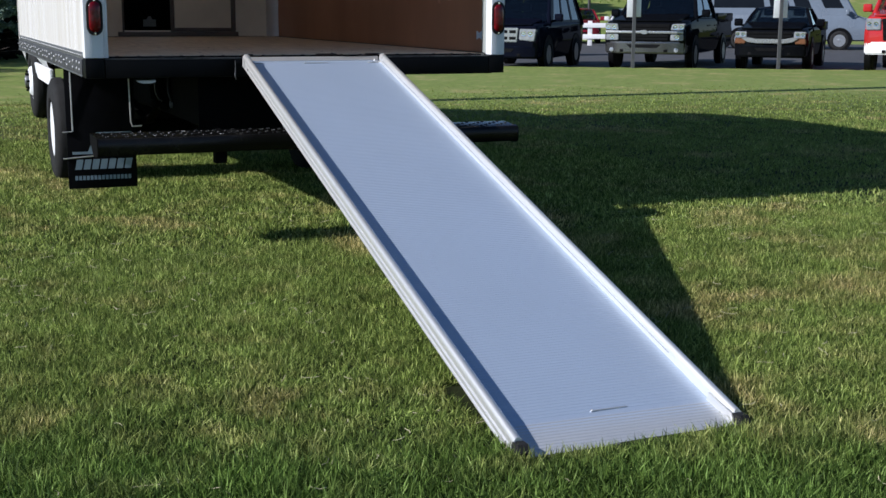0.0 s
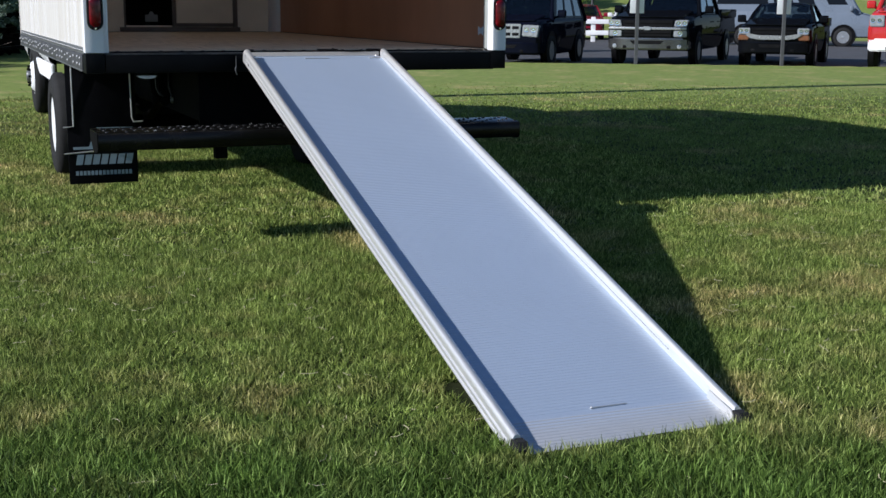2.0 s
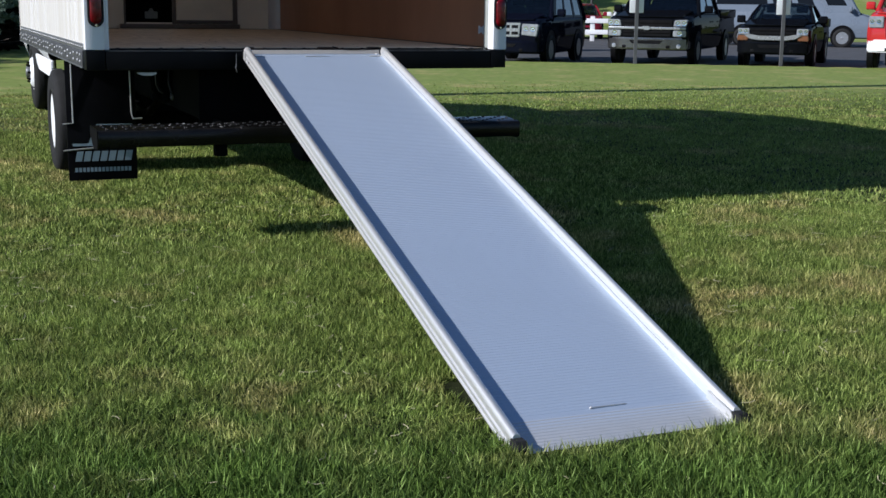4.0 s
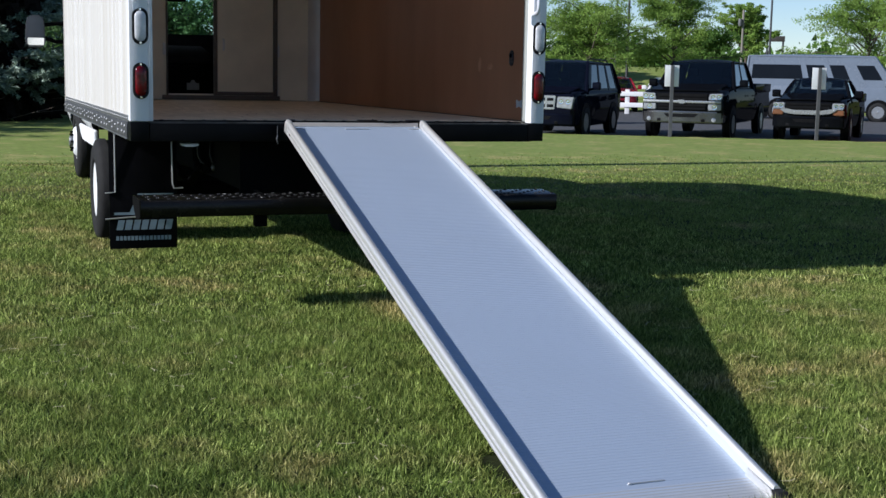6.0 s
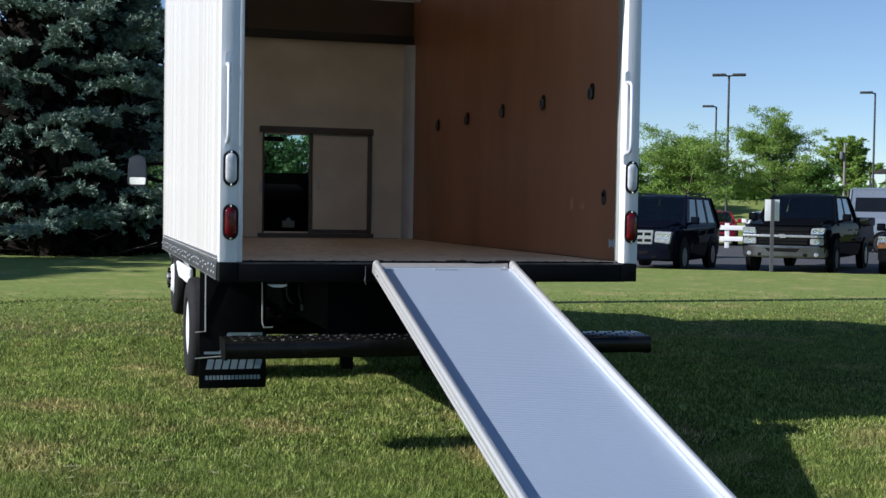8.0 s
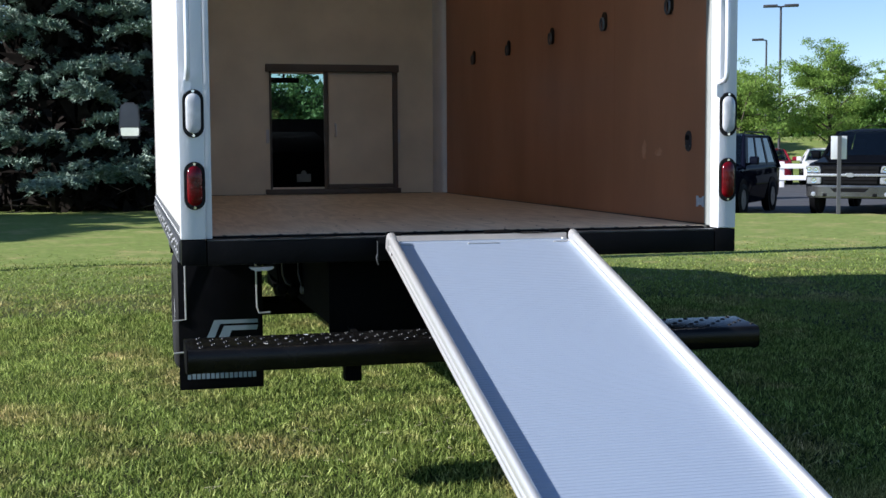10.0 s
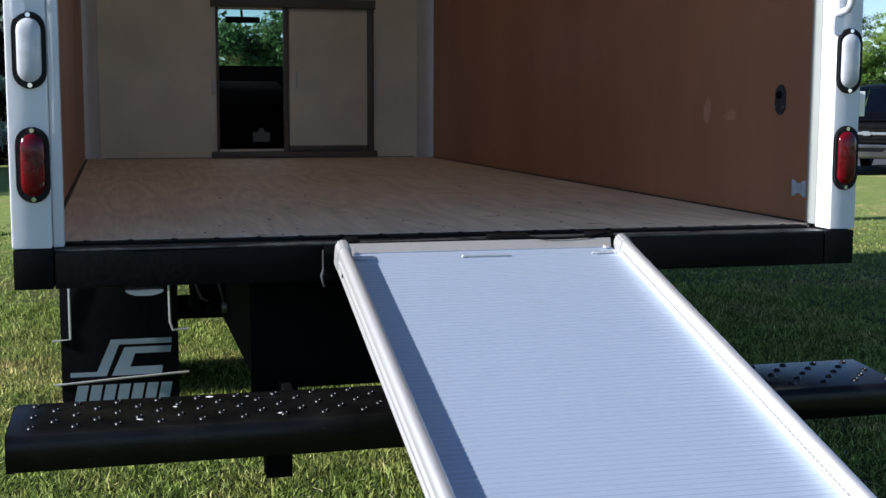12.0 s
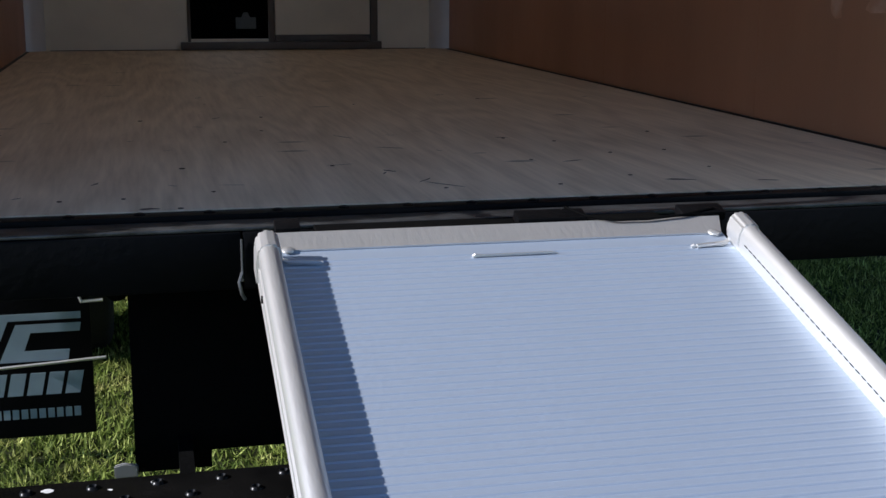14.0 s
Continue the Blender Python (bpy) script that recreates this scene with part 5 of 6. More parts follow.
def roof_shell(hi, z1, crown=0.05, thick=0.06):
    """A crowned roof over four corners, with rounded edges."""
    bm, n = BM(), 8
    c = sum(hi, Vector()) / 4
    top, low = [], []
    for j in range(n + 1):
        rt, rl = [], []
        for i in range(n + 1):
            u, v = i / n, j / n
            p = on_quad(hi, u, v)
            k = (1 - abs(2 * u - 1) ** 3) * (1 - abs(2 * v - 1) ** 3)
            p = c + (p - c) * 1.02
            rt.append(bm.verts.new((p.x, p.y, z1 - 0.03 + (crown + 0.03) * k ** 0.6)))
            rl.append(bm.verts.new((p.x, p.y, z1 - 0.03 - thick * 0.5 + 0.02 * k)))
        top.append(rt), low.append(rl)
    for g, flip in ((top, 0), (low, 1)):
        for j in range(n):
            for i in range(n):
                f = (g[j][i], g[j][i + 1], g[j + 1][i + 1], g[j + 1][i])
                bm.faces.new(f[::-1] if flip else f)
    rim = [(0, i) for i in range(n)] + [(j, n) for j in range(n)] + [(n, n - i) for i in range(n)] + [(n - j, 0) for j in range(n)]
    for (j, i), (q, p) in zip(rim, rim[1:] + rim[:1]):
        bm.faces.new((top[j][i], low[j][i], low[q][p], top[q][p]))
    return bm


def seat_back(x, y, z, w=0.5):
    bm = BM()
    prism(bm, [(y - 0.06, z - 0.5), (y + 0.08, z - 0.5), (y - 0.02, z + 0.2), (y - 0.12, z + 0.2)], "x", x - w / 2, x + w / 2, 0.03)
    box(bm, x - 0.14, x + 0.14, y - 0.15, y - 0.05, z + 0.24, z + 0.44, 0.035)
    return bm


def vehicle(name, label, category, paint_m, L, W, stations, house, wheelbase, at, turn, bed=None, bumper_m=None, bar_m=None, style="", win=(0.06, 0.91), side_panes=((0.06, 0.46), (0.5, 0.94)), seats=(0.0,), roof_m=None, glass_m=None, rails=False):
    """stations: (y, bottom, top, half width) from nose to tail; house: (front base y, front top y, rear top y, rear base y, base z, top z, top half width)."""
    e = thing(name, label, category)
    e.matrix_basis = pose(*at, 0, 0, turn)
    bm = BM()
    rings = []
    for y, zb, zt, w in stations:
        h = zt - zb
        half = [(w * 0.86, zb), (w * 0.965, zb + 0.05), (w * 0.985, zb + h * 0.22), (w, zb + h * 0.42), (w * 1.0, zb + h * 0.6), (w * 0.985, zb + h * 0.68), (w * 0.98, zt - 0.11), (w * 0.955, zt - 0.04), (w * 0.9, zt - 0.008), (w * 0.7, zt + 0.012), (w * 0.35, zt + 0.03)]
        rings.append([bm.verts.new((x, y, z)) for x, z in half] + [bm.verts.new((-x, y, z)) for x, z in half[::-1]])
    m = len(rings[0])
    for u, v in zip(rings, rings[1:]):
        for k in range(m):
            bm.faces.new((u[k], u[(k + 1) % m], v[(k + 1) % m], v[k]))
    bm.faces.new(rings[0][::-1]), bm.faces.new(rings[-1])
    part("body", bm, paint_m, e)
    y0, y1, y2, y3, z0, z1, tw = house
    hw = W / 2 * 0.93
    lo = [Vector(p) for p in ((-hw, y0, z0), (hw, y0, z0), (hw, y3, z0), (-hw, y3, z0))]
    hi = [Vector(p) for p in ((-tw, y1, z1), (tw, y1, z1), (tw, y2, z1), (-tw, y2, z1))]
    part("roof", roof_shell(hi, z1), roof_m or paint_m, e)
    drop = Vector((0, 0, 0.08))
    for a, b in zip(lo, hi):
        bm = BM()
        rod(bm, [a - drop, (a + b) / 2 + (b - a).cross(Vector((0, 0, 1))) * 0.0, b - drop * 0.4], [0.065, 0.045, 0.04], 8)
        part("pillar", bm, paint_m, e)
    part("windscreen", pane((lo[1], lo[0], hi[0], hi[1]), 0.03, 0.97, 0.0, 0.97, 0.012), M_CARGLASS, e)
    part("rear_window", pane((lo[3], lo[2], hi[2], hi[3]), 0.04, 0.96, 0.08, 0.93), glass_m or M_SMOKEGLASS, e)
    bm = BM()
    slab(bm, [on_quad((lo[3], lo[2], hi[2], hi[3]), u, v) for u, v in ((0, -0.1), (1, -0.1), (1, 0.1), (0, 0.1))], 0.04)
    part("tail_panel", bm, paint_m, e)
    for q in ((lo[0], lo[3], hi[3], hi[0]), (lo[2], lo[1], hi[1], hi[2])):
        far = q[0] is lo[2]
        inset = (q[1] - q[0]).cross(q[3] - q[0]).normalized() * 0.005
        ends = [0.0] + [u for p in side_panes for u in p] + [1.0]
        for k in range(0, len(ends), 2):
            u0, u1 = ends[k], ends[k + 1]
            u0, u1 = (1 - u1, 1 - u0) if far else (u0, u1)
            bm = BM()
            slab(bm, [on_quad(q, u, v) for u, v in ((u0, -0.1), (u1, -0.1), (u1, 1.0), (u0, 1.0))], 0.05)
            part("door_pillar", bm, paint_m, e)
        for v0, v1 in ((-0.1, win[0] + 0.02), (win[1] - 0.01, 1.0)):
            bm = BM()
            slab(bm, [on_quad(q, u, v) - inset for u, v in ((0.01, v0), (0.99, v0), (0.99, v1), (0.01, v1))], 0.04)
            part("window_surround", bm, paint_m, e)
        for k, (u0, u1) in enumerate(side_panes):
            u0, u1 = (1 - u1, 1 - u0) if far else (u0, u1)
            part("side_window", pane(q, u0 - 0.005, u1 + 0.005, *win, -0.012), glass_m or (M_CARGLASS if k == 0 else M_SMOKEGLASS), e)
    for ys in seats:
        for s in (-1, 1):
            part("seat", seat_back(s * W * 0.21, ys, z0 + 0.02), M_CABIN, e)
    bm = BM()
    b2 = BM()
    lathe(b2, [(0.185, -0.012), (0.2, 0.0), (0.185, 0.012), (0.17, 0.0), (0.185, -0.012)], "y", 18)
    merge(bm, b2, Matrix.Translation((-W * 0.21, y0 - 0.72, z0 + 0.03)) @ Matrix.Rotation(radians(-25), 4, "X"))
    part("steering_wheel", bm, M_CABIN, e)
    nose, ztop, zb = L / 2, stations[1][2], stations[1][1]
    # hood and its shut line
    bm = BM()
    prism(bm, [(-W * 0.40, nose - 0.1), (-W * 0.41, y0 + 0.12), (-W * 0.36, y0 + 0.02), (W * 0.36, y0 + 0.02), (W * 0.41, y0 + 0.12), (W * 0.40, nose - 0.1), (W * 0.3, nose - 0.03), (-W * 0.3, nose - 0.03)], "z", 0, 0.03, 0.012)
    rise = (stations[3][2] - ztop) / max(0.1, (nose - 0.06) - stations[3][0])
    for v in bm.verts:
        v.co.z += ztop + 0.005 + (nose - 0.06 - v.co.y) * rise + 0.03 * (1 - (v.co.x / (W * 0.42)) ** 2)
    part("hood", bm, paint_m, e)
    bm = BM()
    prism(bm, [(-W * 0.485, nose - 0.3), (-W * 0.47, nose - 0.06), (-W * 0.38, nose + 0.04), (-W * 0.2, nose + 0.075), (W * 0.2, nose + 0.075), (W * 0.38, nose + 0.04), (W * 0.47, nose - 0.06), (W * 0.485, nose - 0.3)], "z", zb + 0.0, zb + 0.27, 0.03)
    bp = part("front_bumper", bm, bumper_m or paint_m, e)
    bm = BM()
    prism(bm, [(-W * 0.2, zb + 0.21), (W * 0.2, zb + 0.21), (W * 0.16, zb + 0.13), (-W * 0.16, zb + 0.13)], "y", nose + 0.05, nose + 0.082, 0.005)
    part("air_intake", bm, M_BLACK, bp)
    for s in (-1, 1):
        bm = BM()
        box(bm, min(s * W * 0.2, s * W * 0.28), max(s * W * 0.2, s * W * 0.28), nose + 0.03, nose + 0.068, zb + 0.03, zb + 0.1, 0.008)
        part("tow_slot", bm, M_BLACK, bp)
        if style == "wide":
            bm = BM()
            lathe(bm, [(0.05, -0.02), (0.05, 0.012), (0.035, 0.016)], "y", 16, Matrix.Translation((s * W * 0.38, nose + 0.04, zb + 0.08)))
            part("fog_lamp", bm, M_HEADLAMP, bp)
    gz0, gz1 = zb + 0.3, ztop - 0.04
    gw = W * (0.24 if style == "suv" else 0.3)
    bm = BM()
    gz0 += 0.06 if style == "suv" else 0
    prism(bm, [(-gw, gz1), (gw, gz1), (gw * 0.93, gz0), (-gw * 0.93, gz0)], "y", nose - 0.05, nose + 0.012, 0.012)
    gr = part("grille", bm, bar_m if style == "suv" else M_BLACK, e)
    if style == "suv":
        for i in range(4):
            for k in range(2):
                bm = BM()
                xc, zc = -gw * 0.69 + gw * 0.46 * i, gz0 + (gz1 - gz0) * (0.27 + 0.46 * k)
                box(bm, xc - gw * 0.18, xc + gw * 0.18, nose, nose + 0.016, zc - 0.035, zc + 0.035, 0.006)
                part("grille_slot", bm, M_BLACK, gr)
    else:
        for k in range(3):
            bm = BM()
            zc = gz0 + (gz1 - gz0) * (0.2 + 0.3 * k)
            box(bm, -gw * 0.92, gw * 0.92, nose + 0.008, nose + 0.02, zc - 0.012, zc + 0.012, 0.004)
            part("grille_slat", bm, M_CHASSIS, gr)
    if bar_m and style == "wide":
        zc = gz0 + (gz1 - gz0) * 0.5
        bm = BM()
        box(bm, -W * 0.455, W * 0.455, nose + 0.008, nose + 0.04, zc - 0.028, zc + 0.028, 0.01)
        part("grille_bar", bm, bar_m, gr)
        bm = BM()
        prism(bm, [(-0.1, zc - 0.02), (-0.06, zc + 0.045), (0.1, zc + 0.045), (0.06, zc - 0.045), (-0.06, zc - 0.045)], "y", nose + 0.03, nose + 0.055, 0.008)
        part("emblem", bm, bar_m, gr)
    if bar_m and style == "smile":
        bm = BM()
        zc = gz0 + (gz1 - gz0) * 0.22
        prism(bm, [(-gw * 1.25, zc + 0.06), (-gw, zc - 0.02), (-gw * 0.6, zc - 0.05), (gw * 0.6, zc - 0.05), (gw, zc - 0.02), (gw * 1.25, zc + 0.06), (gw, zc + 0.085), (gw * 0.6, zc + 0.05), (-gw * 0.6, zc + 0.05), (-gw, zc + 0.085)], "y", nose + 0.005, nose + 0.05, 0.008)
        part("grille_bar", bm, bar_m, gr)
    for s in (-1, 1):
        def lamp(nm, pts, m_, bowls=()):
            b = BM()
            prism(b, [(s * x * W, z) for x, z in pts], "y", nose - 0.2, nose + 0.014, 0.014)
            h = part(nm, b, m_, e)
            for bx, bz, br in bowls:
                b = BM()
                lathe(b, [(br, 0), (br * 0.96, 0.008), (br * 0.6, 0.004), (br * 0.25, 0.008)], "y", 16, Matrix.Translation((s * bx * W, nose + 0.012, bz)))
                part("lamp_bowl", b, M_CHROME, h)
        zm = (gz0 + gz1) / 2
        if style == "wide":
            lamp("headlight", ((0.305, zm + 0.045), (0.455, zm + 0.045), (0.47, gz1 + 0.01), (0.32, gz1)), M_HEADLAMP, ((0.36, (zm + gz1) / 2 + 0.02, 0.06), (0.43, (zm + gz1) / 2 + 0.025, 0.06)))
            lamp("turn_lamp", ((0.305, gz0), (0.455, gz0), (0.455, zm - 0.045), (0.305, zm - 0.045)), M_HEADLAMP, ((0.38, (zm + gz0) / 2 - 0.02, 0.06),))
        elif style == "suv":
            lamp("headlight", ((0.25, gz0 + 0.05), (0.45, gz0 + 0.02), (0.475, gz1 - 0.03), (0.26, gz1 - 0.02)), M_HEADLAMP, ((0.31, zm + 0.03, 0.055), (0.4, zm + 0.025, 0.06)))
        else:
            lamp("headlight", ((0.31, zm - 0.01), (0.46, zm - 0.01), (0.465, gz1), (0.31, gz1)), M_HEADLAMP, ((0.36, (zm + gz1) / 2, 0.05), (0.43, (zm + gz1) / 2, 0.05)))
            if style == "smile":
                lamp("turn_lamp", ((0.33, gz0 + 0.0), (0.47, gz0 + 0.0), (0.465, zm - 0.02), (0.31, zm - 0.02)), M_AMBER)
        bm = BM()
        xm = s * (W / 2 + 0.11)
        box(bm, xm - 0.1, xm + 0.1, y0 - 0.34, y0 - 0.22, z0 + 0.02, z0 + 0.2, 0.04, 3)
        rod(bm, [(s * (W / 2 - 0.08), y0 - 0.3, z0 + 0.02), (xm, y0 - 0.28, z0 + 0.06)], 0.03, 6)
        part("door_mirror", bm, paint_m, e)
        for yy in ((0.22, -0.75) if len(side_panes) > 1 else (0.1,)):
            bm = BM()
            box(bm, min(s * W * 0.5, s * (W * 0.5 + 0.02)), max(s * W * 0.5, s * (W * 0.5 + 0.02)), yy - 0.09, yy + 0.05, z0 - 0.2, z0 - 0.17, 0.006)
            part("door_handle", bm, paint_m, e)
        bm = BM()
        box(bm, min(s * W * 0.4, s * W * 0.47), max(s * W * 0.4, s * W * 0.47), -L / 2 - 0.012, -L / 2 + 0.1, z0 - 0.35, z0 - 0.05, 0.02)
        part("tail_lamp", bm, M_REDLENS, e)
        for yy in (wheelbase / 2, -wheelbase / 2):
            bm = BM()
            lathe(bm, [(0.43, 0.0), (0.43, s * 0.125), (0.38, s * 0.12)], "x", 28, Matrix.Translation((s * (W / 2 - 0.118), yy, 0.39)))
            part("wheel_arch", bm, M_BLACK, e)
            w = part("wheel", small_tyre, M_RUBBER, e)
            w.matrix_basis = pose(s * (W / 2 - 0.085), yy, 0.36, 0, 0, 0 if s < 0 else 180)
            part("rim", small_rim, M_ALLOY, w)
    if bed:
        b0, b1, bz = bed
        for s in (-1, 1):
            bm = BM()
            box(bm, min(s * hw, s * (hw + 0.07)), max(s * hw, s * (hw + 0.07)), b1, b0, bz - 0.12, bz + 0.1, 0.03)
            part("bed_side", bm, paint_m, e)
        bm = BM()
        box(bm, -hw, hw, b1, b1 + 0.06, bz - 0.12, bz + 0.1, 0.02)
        part("tailgate", bm, paint_m, e)
    if rails:
        for s in (-1, 1):
            bm = BM()
            rod(bm, [(s * tw * 0.9, y1 - 0.15, z1 - 0.02), (s * tw * 0.9, y1 - 0.3, z1 + 0.06), (s * tw * 0.9, y2 + 0.3, z1 + 0.06), (s * tw * 0.9, y2 + 0.15, z1 - 0.02)], 0.018, 6)
            part("roof_rail", bm, M_BLACK, e)
    return e


suv = vehicle("parked_suv", "dark blue compact four-door SUV parked on asphalt", "car", M_NAVY, 4.45, 1.82,
              ((2.22, 0.42, 0.9, 0.78), (2.14, 0.3, 1.02, 0.87), (1.95, 0.27, 1.07, 0.9), (1.6, 0.26, 1.09, 0.905), (1.0, 0.25, 1.12, 0.91), (-1.8, 0.26, 1.12, 0.9), (-2.1, 0.3, 1.11, 0.88), (-2.22, 0.4, 1.02, 0.82)),
              (1.12, 0.45, -1.85, -2.12, 1.1, 1.79, 0.68), 2.62, (11.76, 21.23, -0.02), 137.6, bar_m=M_BAR, style="suv", side_panes=((0.14, 0.37), (0.41, 0.66), (0.71, 0.92)), seats=(-0.15, -1.05), rails=True, glass_m=M_DARKGLASS)
pickup = vehicle("parked_pickup", "black full-size crew cab pickup with chrome grille bar", "truck", M_BLACKCAR, 5.85, 2.02,
                 ((2.9, 0.5, 1.0, 0.88), (2.84, 0.4, 1.12, 0.96), (2.6, 0.37, 1.17, 0.995), (2.2, 0.36, 1.2, 1.0), (1.5, 0.36, 1.24, 1.01), (-0.7, 0.36, 1.24, 1.01), (-3.2, 0.4, 1.24, 1.0), (-3.3, 0.45, 1.2, 0.96)),
                 (1.6, 0.85, -0.75, -0.95, 1.22, 1.87, 0.74), 3.8, (15.65, 20.85, -0.02), 135.5, bed=(-1.0, -3.28, 1.24), bumper_m=M_GUNMETAL, bar_m=M_BAR, style="wide", seats=(0.1,), glass_m=M_DARKGLASS)
vehicle("parked_small_truck", "black compact pickup with amber turn lamps and chrome bar", "truck", M_BLACKCAR, 4.8, 1.72,
                       ((2.38, 0.5, 0.88, 0.72), (2.3, 0.36, 0.98, 0.81), (2.1, 0.33, 1.01, 0.845), (1.8, 0.32, 1.04, 0.85), (1.1, 0.32, 1.08, 0.86), (-0.5, 0.32, 1.06, 0.86), (-2.3, 0.36, 1.06, 0.85), (-2.4, 0.42, 1.02, 0.82)),
                       (1.15, 0.45, -0.5, -0.8, 1.03, 1.49, 0.6), 2.75, (17.83, 19.15, -0.04), 136, bed=(-0.85, -2.35, 1.06), bumper_m=M_BLACKCAR, bar_m=M_BAR, style="smile", side_panes=((0.2, 0.9),))
vehicle("parked_red_truck", "red pickup with a white front bumper", "truck", M_REDCAR, 5.6, 2.02,
                    ((2.78, 0.55, 1.15, 0.9), (2.7, 0.45, 1.26, 0.97), (2.2, 0.42, 1.32, 1.0), (1.4, 0.42, 1.38, 1.01), (-0.7, 0.42, 1.36, 1.01), (-2.7, 0.45, 1.36, 1.0), (-2.8, 0.5, 1.3, 0.96)),
                    (1.5, 0.9, -0.7, -0.9, 1.34, 2.05, 0.76), 3.4, (19.65, 16.3, 0.0), 132, bed=(-1.0, -2.75, 1.36), bumper_m=M_WHITECAR)
van = vehicle("parked_van", "silver-blue passenger van with long dark side windows", "van", M_SILVERVAN, 6.2, 2.02,
              ((3.08, 0.5, 0.9, 0.88), (3.0, 0.38, 1.02, 0.96), (2.6, 0.34, 1.15, 1.0), (2.1, 0.34, 1.3, 1.01), (-2.9, 0.34, 1.3, 1.01), (-3.05, 0.4, 1.3, 0.98), (-3.1, 0.45, 1.25, 0.94)),
              (2.3, 1.55, -2.95, -3.05, 1.28, 2.4, 0.84), 3.55, (28.3, 32.4, -0.02), 229, bumper_m=M_BLACK, side_panes=((0.05, 0.18), (0.27, 0.38), (0.42, 0.555), (0.595, 0.96)), seats=(1.0, 0.0), glass_m=M_DARKGLASS, win=(0.2, 0.7))
sedan_st = ((2.28, 0.42, 0.7, 0.72), (2.2, 0.28, 0.8, 0.82), (1.5, 0.24, 0.92, 0.88), (0.9, 0.24, 0.96, 0.89), (-1.5, 0.26, 0.96, 0.88), (-2.2, 0.3, 0.93, 0.84), (-2.28, 0.4, 0.85, 0.78))
vehicle("parked_red_car", "red saloon car in the far row", "car", M_MAROON, 4.56, 1.78, sedan_st, (1.0, 0.2, -1.0, -1.75, 0.94, 1.44, 0.58), 2.7, (24.7, 42.5, 0.0), 152)
vehicle("parked_white_car", "white saloon car in the far row", "car", M_WHITECAR, 4.56, 1.78, sedan_st, (1.0, 0.2, -1.0, -1.75, 0.94, 1.44, 0.58), 2.7, (26.6, 41.45, 0.0), 152)

# ---- car-park furniture ----
M_POST = mat("galvanised_post", (0.11, 0.112, 0.115), 0.6, 0.2, var=0.2, scale=8)
M_SIGN = mat("sign_back", (0.8, 0.81, 0.82), 0.45, 0.1, var=0.1, scale=6)
M_LAMP = mat("bronze_lamp_post", (0.04, 0.04, 0.045), 0.6, 0.1, var=0.2, scale=6)
for x, y, s in ((12.88, 18.05, 1), (15.88, 16.7, 1)):
    e = thing("parking_sign", "small plain parking sign on a grey metal post", "sign", (x, y, gz(x, y)), group="parking signs")
    bm = BM()
    prism(bm, [(-0.038, -0.03), (-0.038, 0.0), (-0.015, 0.0), (-0.015, 0.02), (0.015, 0.02), (0.015, 0.0), (0.038, 0.0), (0.038, -0.03)], "z", -0.2, 1.62)
    part("post", bm, M_POST, e)
    bm = BM()
    box(bm, -0.165, 0.165, 0.021, 0.026, 1.14, 1.62, 0.002)
    part("sign_plate", bm, M_SIGN, e, "bare pale back of a sign")
    e.matrix_basis = pose(x, y, gz(x, y), 0, 0, -14)
fence = thing("board_fence", "white painted post and board fence", "fence", (22.65, 37.8, 0))
for k in range(3):
    bm = BM()
    box(bm, 1.6 * k - 0.09, 1.6 * k + 0.09, -0.09, 0.09, -0.1, 1.0, 0.015)
    part("fence_post", bm, M_WHITECAR, fence)
for z in (0.38, 0.82):
    bm = BM()
    box(bm, -0.3, 3.4, -0.13, -0.09, z - 0.09, z + 0.09, 0.008)
    part("board", bm, M_WHITECAR, fence)
fence.matrix_basis = pose(22.65, 37.8, -0.02, 0, 0, -28)


def lamp_post(x, y, h, heads):
    e = thing("car_park_lamp", "tall dark lamp post with flat rectangular heads", "street lamp", (x, y, 0), group="car park lamps")
    bm = BM()
    rod(bm, [(0, 0, -0.2), (0, 0, h * 0.5), (0, 0, h)], [0.075, 0.062, 0.05], 10)
    part("pole", bm, M_LAMP, e)
    bm = BM()
    lathe(bm, [(0.28, -0.2), (0.28, 0.7), (0.22, 0.75)], "z", 14)
    part("footing", bm, M_CONCRETE, e, "round concrete footing")
    for s in heads:
        bm = BM()
        box(bm, min(s * 0.15, s * 0.8), max(s * 0.15, s * 0.8), -0.2, 0.2, h + 0.0, h + 0.11, 0.03)
        rod(bm, [(0, 0, h), (s * 0.3, 0, h + 0.05)], 0.04, 6)
        part("lamp_head", bm, M_LAMP, e)
    e.matrix_basis = pose(x, y, 0, 0, 0, -28)
    return e


lamp_post(28.25, 48.1, 8.05, (-1, 1))
lamp_post(39.9, 52.95, 8.08, (-1,))
lamp_post(33.95, 59.9, 7.62, (-1,))
M_TIMBER = mat("grey_timber", (0.22, 0.2, 0.17), 0.85, var=0.3, scale=5, bump=0.3, stretch=(1, 1, 0.1))
# the pole at x -8 is unseen, added for its thin shadow line
for x, y, h in ((42.8, 60.0, 5.8), (-8.0, 9.0, 17.0)):
    e = thing("utility_pole", "weathered grey timber utility pole", "utility pole", (x, y, gz(x, y)))
    bm = BM()
    rod(bm, [(0, 0, -0.3), (0, 0, h)], [0.19, 0.17] if x < 0 else [0.085, 0.07], 10)
    part("pole", bm, M_TIMBER, e)
    if x > 0:
        bm = BM()
        lathe(bm, [(0.1, 0), (0.12, 0.1), (0.12, 0.4), (0.1, 0.45)], "z", 12, Matrix.Translation((-0.22, 0, h - 1.0)))
        part("transformer", bm, M_POST, e)
e = thing("billboard", "small dark roadside billboard on posts", "sign", (87.6, 120.0, 0))
bm = BM()
